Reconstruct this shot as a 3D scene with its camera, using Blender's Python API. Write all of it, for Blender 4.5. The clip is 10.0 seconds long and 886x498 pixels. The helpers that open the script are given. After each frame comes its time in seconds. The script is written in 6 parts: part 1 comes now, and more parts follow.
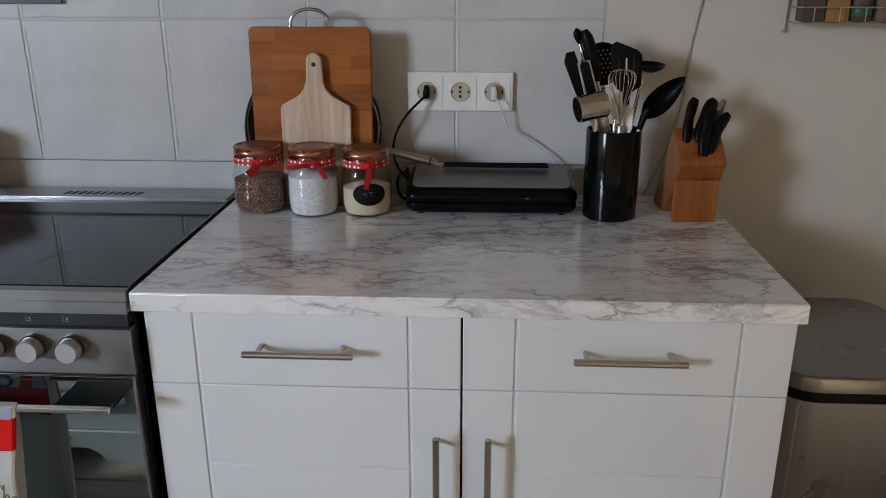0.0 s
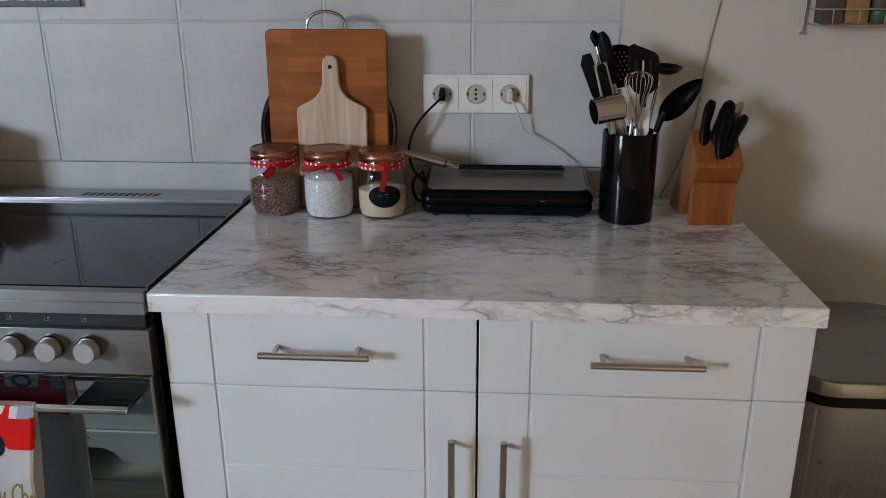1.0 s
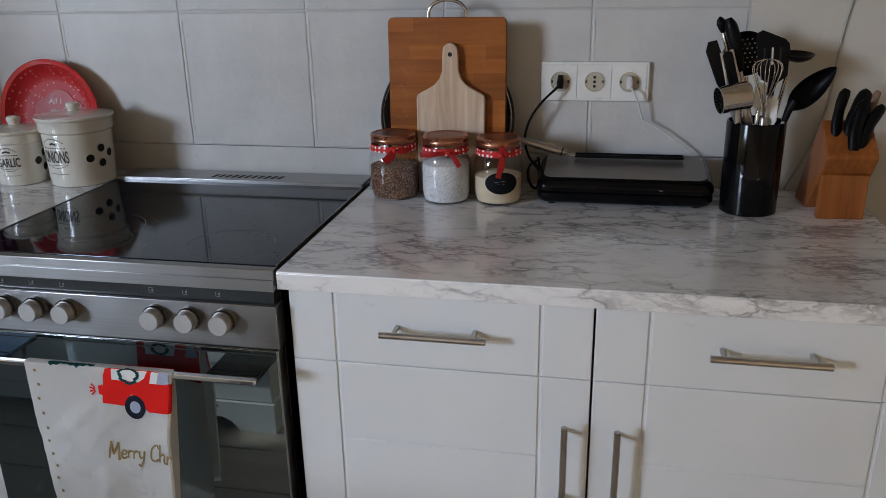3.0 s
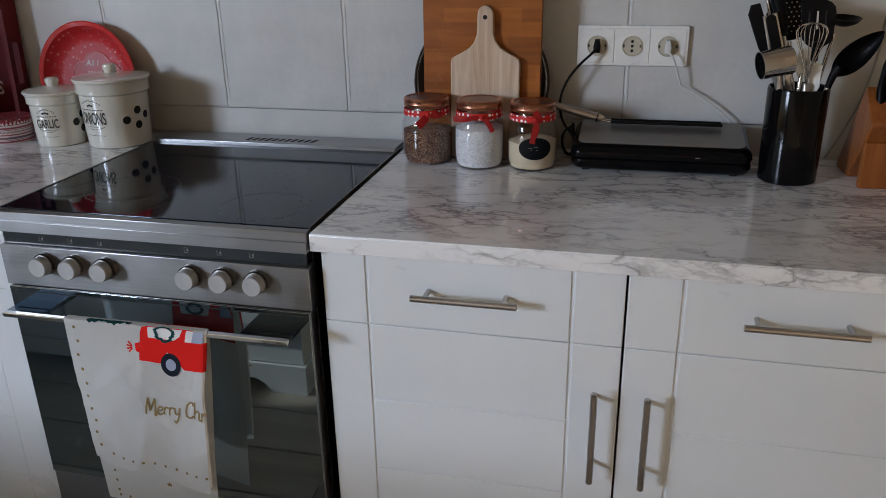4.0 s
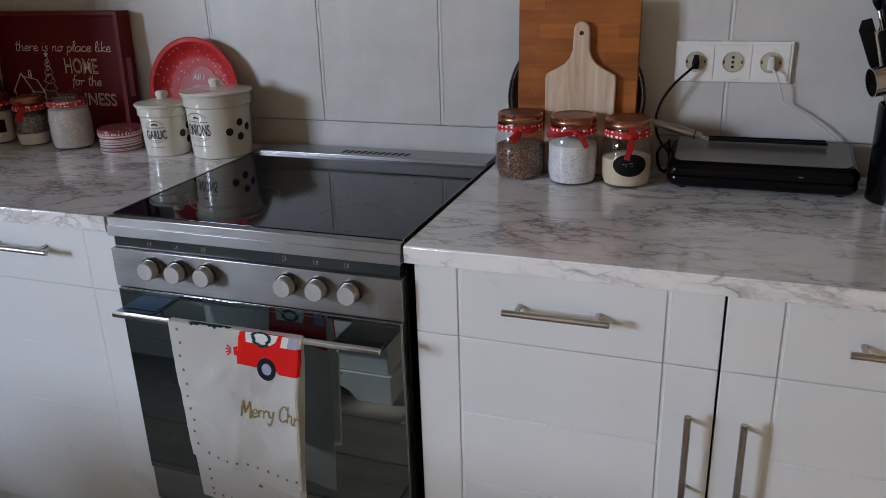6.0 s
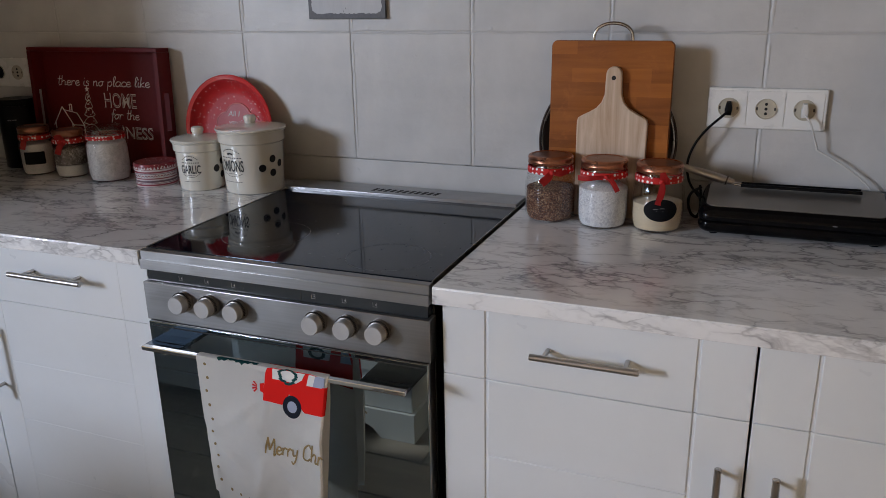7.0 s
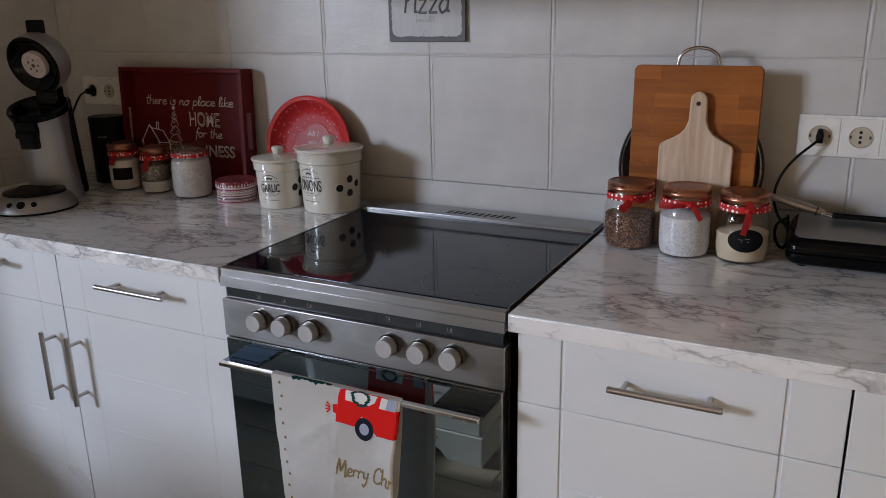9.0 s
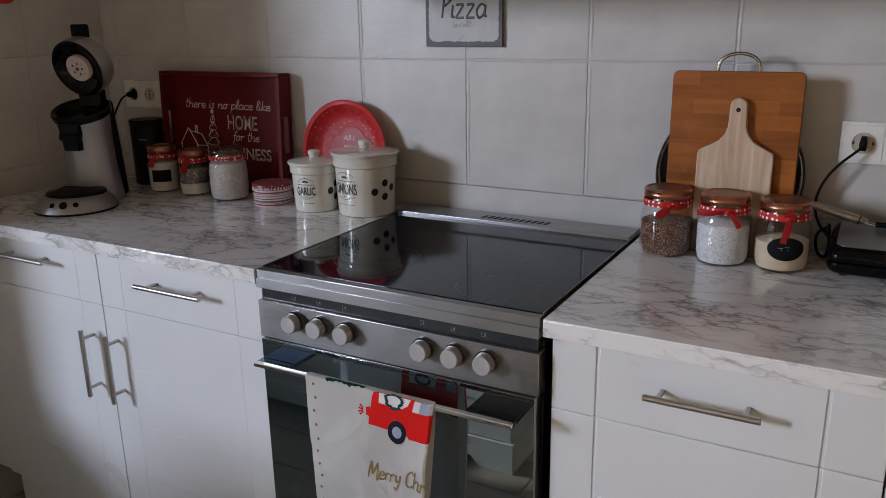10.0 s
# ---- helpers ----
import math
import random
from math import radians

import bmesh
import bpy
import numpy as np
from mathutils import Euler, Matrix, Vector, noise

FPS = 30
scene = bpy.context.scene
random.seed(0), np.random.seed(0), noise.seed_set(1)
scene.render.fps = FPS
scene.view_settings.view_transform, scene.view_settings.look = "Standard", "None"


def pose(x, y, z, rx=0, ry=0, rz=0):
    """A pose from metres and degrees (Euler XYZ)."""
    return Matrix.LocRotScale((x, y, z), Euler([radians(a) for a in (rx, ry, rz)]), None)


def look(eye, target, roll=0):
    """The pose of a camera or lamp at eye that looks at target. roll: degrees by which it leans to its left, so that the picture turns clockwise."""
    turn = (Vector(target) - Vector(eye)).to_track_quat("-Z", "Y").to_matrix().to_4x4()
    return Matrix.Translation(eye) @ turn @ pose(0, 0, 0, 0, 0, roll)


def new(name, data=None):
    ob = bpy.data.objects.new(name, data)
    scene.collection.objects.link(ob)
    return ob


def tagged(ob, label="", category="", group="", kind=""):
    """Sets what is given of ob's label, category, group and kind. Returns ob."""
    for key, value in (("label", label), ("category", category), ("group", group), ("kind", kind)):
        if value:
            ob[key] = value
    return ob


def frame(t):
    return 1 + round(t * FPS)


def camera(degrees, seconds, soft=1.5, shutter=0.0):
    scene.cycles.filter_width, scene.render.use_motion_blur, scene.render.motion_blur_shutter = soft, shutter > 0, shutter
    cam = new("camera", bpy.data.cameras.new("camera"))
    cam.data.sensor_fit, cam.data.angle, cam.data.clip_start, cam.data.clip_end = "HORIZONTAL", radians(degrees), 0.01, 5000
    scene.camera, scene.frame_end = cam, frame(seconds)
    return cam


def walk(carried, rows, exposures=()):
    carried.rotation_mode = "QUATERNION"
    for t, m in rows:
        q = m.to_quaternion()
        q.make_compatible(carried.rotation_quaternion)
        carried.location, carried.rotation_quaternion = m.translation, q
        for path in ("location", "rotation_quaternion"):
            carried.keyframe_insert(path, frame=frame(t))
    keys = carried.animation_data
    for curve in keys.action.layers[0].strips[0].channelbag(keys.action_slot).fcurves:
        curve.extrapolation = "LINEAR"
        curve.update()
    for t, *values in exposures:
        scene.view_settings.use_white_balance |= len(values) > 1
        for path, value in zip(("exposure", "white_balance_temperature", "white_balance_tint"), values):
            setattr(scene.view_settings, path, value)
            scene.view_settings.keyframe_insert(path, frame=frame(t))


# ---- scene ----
cam = camera(58.0, 10.0, soft=0.8)
PATH = [
    (0, (0.54, -1.724, 1.353), (0.438, 0.167, 0.711), -0.1),
    (0.5, (0.537, -1.724, 1.354), (0.424, 0.168, 0.714), -0.1),
    (1, (0.534, -1.724, 1.352), (0.401, 0.168, 0.716), -0.2),
    (1.5, (0.53, -1.724, 1.352), (0.374, 0.166, 0.718), -0.2),
    (2, (0.521, -1.727, 1.354), (0.309, 0.156, 0.715), -0.3),
    (2.5, (0.512, -1.734, 1.353), (0.191, 0.132, 0.71), -0.9),
    (2.7, (0.507, -1.744, 1.359), (0.161, 0.116, 0.709), -1.0),
    (4, (0.503, -1.746, 1.351), (0.056, 0.059, 0.613), -1.1),
    (4.5, (0.5, -1.745, 1.35), (0.037, 0.041, 0.579), -1.0),
    (5, (0.499, -1.745, 1.349), (0.002, 0.024, 0.559), -1.1),
    (5.5, (0.492, -1.752, 1.356), (-0.062, 0.006, 0.582), -1.5),
    (5.7, (0.485, -1.758, 1.351), (-0.11, 0.001, 0.607), -1.7),
    (6.8, (0.487, -1.755, 1.366), (-0.212, 0.009, 0.733), -1.3),
    (7, (0.479, -1.756, 1.366), (-0.231, 0.008, 0.748), -1.1),
    (7.5, (0.473, -1.752, 1.368), (-0.287, -0.001, 0.774), -0.9),
    (8, (0.466, -1.753, 1.373), (-0.334, -0.013, 0.796), -0.9),
    (8.5, (0.463, -1.749, 1.377), (-0.372, -0.024, 0.804), -1.1),
    (9, (0.457, -1.749, 1.376), (-0.41, -0.04, 0.802), -1.1),
    (9.5, (0.455, -1.75, 1.375), (-0.445, -0.056, 0.809), -1.0),
    (10, (0.451, -1.753, 1.373), (-0.486, -0.077, 0.815), -1.0),
]
walk(cam, [(t, look(eye, target, roll)) for t, eye, target, roll in PATH], [(0, -0.07, 6500, 10), (2.5, -0.11, 6500, 10), (5, -0.17, 6500, 11), (5.7, -0.17, 6520, 11.5), (7.5, -0.17, 6800, 14.5), (10, -0.15, 6800, 15)])

# ---------------------------------------------------------------- light
LIGHT = 365.0
world = bpy.data.worlds.new("sky")
scene.world = world
world.use_nodes = True
wn = world.node_tree
sky = wn.nodes.new("ShaderNodeTexSky")
sky.sky_type, sky.sun_disc = "NISHITA", False
sky.sun_elevation, sky.sun_rotation = radians(25.4), radians(-78.7)
sky.dust_density, sky.air_density = 1.5, 1.0
wn.links.new(sky.outputs[0], wn.nodes["Background"].inputs[0])
wn.nodes["Background"].inputs[1].default_value = 0.15

# invented sun: lands out of view and only bounces warm fill
sun = new("sun", bpy.data.lights.new("sun", "SUN"))
sun.data.energy, sun.data.angle, sun.data.color = 5.0, radians(2), (1.0, 0.93, 0.82)
sun.matrix_world = look((-6, 1.2, 2.9), (0, 0, 0))

WIN_Y0, WIN_Y1, WIN_Z0, WIN_Z1 = -3.42, -1.10, 0.55, 2.40
WEST, EAST, SOUTH, TOP = -1.74, 1.80, -3.5, 2.5
daylight = new("window_daylight", bpy.data.lights.new("window_daylight", "AREA"))
daylight.data.shape, daylight.data.size, daylight.data.size_y = "RECTANGLE", 1.5, 1.5
daylight.data.energy, daylight.data.color = LIGHT, (0.77, 0.91, 1.15)
# the bright piece of sky outside the window
daylight.matrix_world = look((-5.6, -6.4, 2.65), (0.0, -0.3, 1.0))


# ---------------------------------------------------------------- materials
def node(nt, kind, **values):
    n = nt.nodes.new(kind)
    for key, value in values.items():
        n.inputs[key.replace("_", " ")].default_value = value
    return n


def ramp(nt, fac, *stops):
    r = nt.nodes.new("ShaderNodeValToRGB")
    while len(r.color_ramp.elements) < len(stops):
        r.color_ramp.elements.new(0.5)
    for e, (at, c) in zip(r.color_ramp.elements, stops):
        e.position, e.color = at, (c, c, c, 1) if isinstance(c, (int, float)) else (*c, 1)
    nt.links.new(fac, r.inputs[0])
    return r.outputs[0]


def mix(nt, fac, a, b, blend="MIX"):
    m = nt.nodes.new("ShaderNodeMix")
    m.data_type, m.blend_type = "RGBA", blend
    for socket, value in ((m.inputs[0], fac), (m.inputs[6], a), (m.inputs[7], b)):
        if isinstance(value, bpy.types.NodeSocket):
            nt.links.new(value, socket)
        elif isinstance(value, (int, float)):
            socket.default_value = value
        else:
            socket.default_value = (*value, 1)
    return m.outputs[2]


def blank(name):
    m = bpy.data.materials.new(name)
    m.use_nodes = True
    nt = m.node_tree
    return m, nt, nt.nodes["Principled BSDF"]


def where(nt, stretch=(1, 1, 1), turn=(0, 0, 0)):
    c = nt.nodes.new("ShaderNodeTexCoord")
    p = nt.nodes.new("ShaderNodeMapping")
    p.inputs["Scale"].default_value, p.inputs["Rotation"].default_value = stretch, turn
    nt.links.new(c.outputs["Object"], p.inputs["Vector"])
    return p.outputs[0]


def noise_tex(nt, vec, scale, detail=4.0, rough=0.55, distort=0.0):
    n = node(nt, "ShaderNodeTexNoise", Scale=scale, Detail=detail, Roughness=rough, Distortion=distort)
    nt.links.new(vec, n.inputs["Vector"])
    return n.outputs["Fac"]


def relief(nt, bsdf, height, strength, distance=0.002):
    b = node(nt, "ShaderNodeBump", Strength=strength, Distance=distance)
    nt.links.new(height, b.inputs["Height"])
    nt.links.new(b.outputs[0], bsdf.inputs["Normal"])


def surface(name, base, rough=0.5, metal=0.0, vary=0.12, scale=6.0, grain=120.0, bump=0.0, dist=0.001,
            stretch=(1, 1, 1), coat=0.0, rough_vary=0.08, per_piece=0.0, shine=0.5):
    """A plain material with tone variation at two scales, uneven gloss and fine relief."""
    m, nt, b = blank(name)
    v = where(nt, stretch)
    large, small = noise_tex(nt, v, scale), noise_tex(nt, v, grain, 3.0)
    dark = tuple(c * (1 - vary) for c in base)
    col = mix(nt, ramp(nt, large, (0.3, 0.0), (0.7, 1.0)), dark, base)
    col = mix(nt, 0.35 * min(1, vary * 4), col, mix(nt, ramp(nt, small, (0.35, 0.0), (0.65, 1.0)), dark, tuple(min(1, c * (1 + vary * 0.4)) for c in base)))
    if per_piece:
        info = nt.nodes.new("ShaderNodeObjectInfo")
        col = mix(nt, ramp(nt, info.outputs["Random"], (0, per_piece), (1, 0.0)), col, tuple(c * 0.5 for c in base))
    nt.links.new(col, b.inputs["Base Color"])
    nt.links.new(ramp(nt, large, (0.3, max(0.02, rough - rough_vary)), (0.7, min(1, rough + rough_vary))), b.inputs["Roughness"])
    b.inputs["Metallic"].default_value = metal
    b.inputs["Specular IOR Level"].default_value = shine
    b.inputs["Coat Weight"].default_value = coat
    b.inputs["Coat Roughness"].default_value = 0.08
    if bump:
        relief(nt, b, small, bump, dist)
    return m


def painted_masonry():
    m, nt, b = blank("painted_masonry")
    v = where(nt)
    lumps, fine, specks = noise_tex(nt, v, 9.0, 5.0), noise_tex(nt, v, 70.0, 4.0), noise_tex(nt, v, 34.0, 2.0, 0.4)
    col = mix(nt, ramp(nt, lumps, (0.35, 0.0), (0.7, 1.0)), (0.515, 0.508, 0.488), (0.595, 0.583, 0.556))
    col = mix(nt, ramp(nt, specks, (0.76, 0.0), (0.82, 0.4)), col, (0.50, 0.49, 0.46))
    nt.links.new(col, b.inputs["Base Color"])
    b.inputs["Roughness"].default_value = 0.42
    h = mix(nt, 0.35, lumps, fine)
    h = mix(nt, ramp(nt, specks, (0.72, 0.0), (0.80, 0.6)), h, (1, 1, 1))
    relief(nt, b, h, 0.42, 0.005)
    return m


def marble_laminate():
    """White laminate: smudged grey clouds, wandering veins and clusters of fine cracks."""
    m, nt, b = blank("marble_laminate")
    v = where(nt, (0.66, 1.45, 1.45), (0.0, 0.0, 0.20))

    def shifted(scale, by):
        n = node(nt, "ShaderNodeTexNoise", Scale=scale, Detail=5.0, Roughness=0.62)
        nt.links.new(v, n.inputs["Vector"])
        k, out = nt.nodes.new("ShaderNodeVectorMath"), nt.nodes.new("ShaderNodeVectorMath")
        k.operation, out.operation = "SCALE", "ADD"
        k.inputs["Scale"].default_value = by
        nt.links.new(n.outputs["Color"], k.inputs[0])
        nt.links.new(v, out.inputs[0])
        nt.links.new(k.outputs[0], out.inputs[1])
        return out.outputs[0]

    def ridge(vec, scale, detail, rough):
        """0 on the line, rising to either side."""
        n = noise_tex(nt, vec, scale, detail, rough)
        d, f = nt.nodes.new("ShaderNodeMath"), nt.nodes.new("ShaderNodeMath")
        d.operation, f.operation = "SUBTRACT", "ABSOLUTE"
        d.inputs[1].default_value = 0.5
        nt.links.new(n, d.inputs[0])
        nt.links.new(d.outputs[0], f.inputs[0])
        return f.outputs[0]

    def cells(vec, scale):
        c = node(nt, "ShaderNodeTexVoronoi", Scale=scale)
        c.feature = "DISTANCE_TO_EDGE"
        nt.links.new(vec, c.inputs["Vector"])
        return c.outputs["Distance"]

    def both(a, b2):
        return mix(nt, 1.0, a, b2, "MULTIPLY")

    far, close = shifted(4.5, 0.26), shifted(13.0, 0.075)
    strand = ridge(far, 3.4, 5.0, 0.58)
    big, small = cells(far, 10.0), cells(close, 27.0)
    patches = noise_tex(nt, v, 4.2, 4.0, 0.62)
    knots = noise_tex(nt, close, 6.5, 3.0, 0.55)
    cloud = noise_tex(nt, far, 5.0, 6.0, 0.66)
    tint = noise_tex(nt, v, 2.6, 3.0)
    col = mix(nt, ramp(nt, cloud, (0.44, 0.0), (0.74, 0.50)), (0.885, 0.888, 0.885), (0.68, 0.685, 0.70))
    col = mix(nt, ramp(nt, tint, (0.55, 0.0), (0.75, 0.25)), col, (0.70, 0.63, 0.60))
    here = ramp(nt, patches, (0.44, 0.04), (0.58, 1.0))
    grey, dark = (0.53, 0.53, 0.545), (0.21, 0.205, 0.215)
    col = mix(nt, both(ramp(nt, big, (0.0, 0.36), (0.10, 0.12), (0.24, 0.0)), here), col, grey)
    col = mix(nt, both(ramp(nt, big, (0.0, 0.75), (0.016, 0.50), (0.045, 0.0)), here), col, dark)
    col = mix(nt, both(ramp(nt, strand, (0.0, 0.75), (0.006, 0.55), (0.018, 0.10), (0.05, 0.0)), ramp(nt, cloud, (0.40, 0.15), (0.58, 1.0))), col, dark)
    crack = both(ramp(nt, small, (0.0, 0.80), (0.028, 0.55), (0.075, 0.10), (0.16, 0.0)), ramp(nt, knots, (0.47, 0.0), (0.60, 1.0)))
    col = mix(nt, both(crack, ramp(nt, big, (0.05, 1.0), (0.30, 0.25))), col, dark)
    nt.links.new(col, b.inputs["Base Color"])
    nt.links.new(ramp(nt, patches, (0.3, 0.15), (0.7, 0.22)), b.inputs["Roughness"])
    b.inputs["Coat Weight"].default_value = 0.6
    b.inputs["Coat Roughness"].default_value = 0.05
    relief(nt, b, noise_tex(nt, v, 160.0, 2.0), 0.03, 0.001)
    return m


def brushed(name, base, rough, along):
    m, nt, b = blank(name)
    st = [260.0, 260.0, 260.0]
    st["xyz".index(along)] = 3.0
    hair = noise_tex(nt, where(nt, st), 1.0, 3.0, 0.6)
    smear = noise_tex(nt, where(nt), 9.0, 4.0)
    col = mix(nt, ramp(nt, hair, (0.3, 0.0), (0.7, 1.0)), tuple(c * 0.88 for c in base), base)
    col = mix(nt, ramp(nt, smear, (0.4, 0.0), (0.75, 0.18)), col, tuple(c * 0.7 for c in base))
    nt.links.new(col, b.inputs["Base Color"])
    nt.links.new(ramp(nt, smear, (0.3, rough - 0.05), (0.7, rough + 0.08)), b.inputs["Roughness"])
    b.inputs["Metallic"].default_value = 1.0
    # brushing spreads highlights across the hairlines
    across = node(nt, "ShaderNodeCombineXYZ", X=0.0 if along == "x" else 1.0, Y=1.0, Z=1.0 if along == "x" else 0.0)
    nt.links.new(across.outputs[0], b.inputs["Tangent"])
    b.inputs["Anisotropic"].default_value = 0.6
    relief(nt, b, hair, 0.04, 0.0005)
    return m


def wood(name, light, dark, along="z", scale=1.0, rough=0.5, per_piece=0.0):
    m, nt, b = blank(name)
    st = [28.0 * scale] * 3
    st["xyz".index(along)] = 1.8 * scale
    v = where(nt, st)
    grainy, blot = noise_tex(nt, v, 1.0, 6.0, 0.65, 0.8), noise_tex(nt, where(nt), 11.0, 4.0)
    col = mix(nt, ramp(nt, grainy, (0.32, 0.0), (0.68, 1.0)), dark, light)
    col = mix(nt, ramp(nt, blot, (0.45, 0.0), (0.8, 0.35)), col, dark)
    if per_piece:
        info = nt.nodes.new("ShaderNodeObjectInfo")
        col = mix(nt, ramp(nt, info.outputs["Random"], (0.0, 0.0), (0.72, 0.25 * per_piece), (1.0, per_piece)), col, tuple(min(1, c * 1.9) for c in light))
        col = mix(nt, ramp(nt, info.outputs["Random"], (0.0, 0.45 * per_piece), (0.5, 0.0)), col, tuple(c * 0.7 for c in dark))
    nt.links.new(col, b.inputs["Base Color"])
    b.inputs["Roughness"].default_value = rough
    b.inputs["Specular IOR Level"].default_value = 0.3
    if per_piece:
        worn = noise_tex(nt, where(nt), 17.0, 5.0, 0.7, 0.6)
        nt.links.new(ramp(nt, worn, (0.35, rough - 0.12), (0.7, rough + 0.14)), b.inputs["Roughness"])
        nt.links.new(mix(nt, ramp(nt, worn, (0.56, 0.0), (0.74, 0.42)), col, tuple(min(1, c * 1.5) for c in light)), b.inputs["Base Color"])
    relief(nt, b, grainy, 0.12, 0.0008)
    return m


def clear_glass(name, tint=(1, 1, 1), rough=0.02):
    m, nt, b = blank(name)
    nt.nodes.remove(b)
    out = nt.nodes["Material Output"]
    t, g, f, x = (nt.nodes.new(k) for k in ("ShaderNodeBsdfTransparent", "ShaderNodeBsdfGlossy", "ShaderNodeLayerWeight", "ShaderNodeMixShader"))
    t.inputs[0].default_value = (*tint, 1)
    g.inputs["Roughness"].default_value = rough
    f.inputs["Blend"].default_value = 0.5
    nt.links.new(ramp(nt, f.outputs["Facing"], (0.0, 0.035), (0.5, 0.05), (0.8, 0.16), (1.0, 0.75)), x.inputs[0])
    nt.links.new(t.outputs[0], x.inputs[1])
    nt.links.new(g.outputs[0], x.inputs[2])
    nt.links.new(x.outputs[0], out.inputs[0])
    return m


def dark_glass(name, base, smudge, rough=0.03, ior=1.62, tint=(1, 1, 1)):
    m, nt, b = blank(name)
    v = where(nt)
    cloud, dust = noise_tex(nt, v, 7.0, 5.0, 0.6), noise_tex(nt, v, 90.0, 1.0, 0.3)
    col = mix(nt, ramp(nt, dust, (0.735, 0.0), (0.76, smudge)), base, (0.5, 0.5, 0.5))
    nt.links.new(col, b.inputs["Base Color"])
    nt.links.new(ramp(nt, cloud, (0.4, rough), (0.8, rough + 0.07)), b.inputs["Roughness"])
    b.inputs["IOR"].default_value = ior
    b.inputs["Specular Tint"].default_value = (*tint, 1)
    return m


def dotted(name, base, dot, scale, size, rough=0.5, loose=0.75):
    m, nt, b = blank(name)
    v = where(nt)
    c = node(nt, "ShaderNodeTexVoronoi", Scale=scale, Randomness=loose)
    nt.links.new(v, c.inputs["Vector"])
    weave = noise_tex(nt, v, 300.0, 2.0)
    body = mix(nt, ramp(nt, weave, (0.3, 0.0), (0.7, 1.0)), tuple(k * 0.82 for k in base), base)
    nt.links.new(mix(nt, ramp(nt, c.outputs["Distance"], (size, 1.0), (size * 1.25, 0.0)), body, dot), b.inputs["Base Color"])
    b.inputs["Roughness"].default_value = rough
    b.inputs["Specular IOR Level"].default_value = 0.25
    return m


def grains(name, a, b2, c2, scale, bumpy=0.9):
    m, nt, b = blank(name)
    v = where(nt)
    cell = node(nt, "ShaderNodeTexVoronoi", Scale=scale)
    nt.links.new(v, cell.inputs["Vector"])
    edge = node(nt, "ShaderNodeTexVoronoi", Scale=scale)
    edge.feature = "DISTANCE_TO_EDGE"
    nt.links.new(v, edge.inputs["Vector"])
    sep = nt.nodes.new("ShaderNodeSeparateColor")
    nt.links.new(cell.outputs["Color"], sep.inputs[0])
    col = mix(nt, ramp(nt, sep.outputs[0], (0.2, 0.0), (0.6, 1.0)), a, b2)
    col = mix(nt, ramp(nt, sep.outputs[1], (0.7, 0.0), (0.85, 1.0)), col, c2)
    nt.links.new(col, b.inputs["Base Color"])
    b.inputs["Roughness"].default_value = 0.7
    relief(nt, b, edge.outputs["Distance"], bumpy, 0.01)
    return m


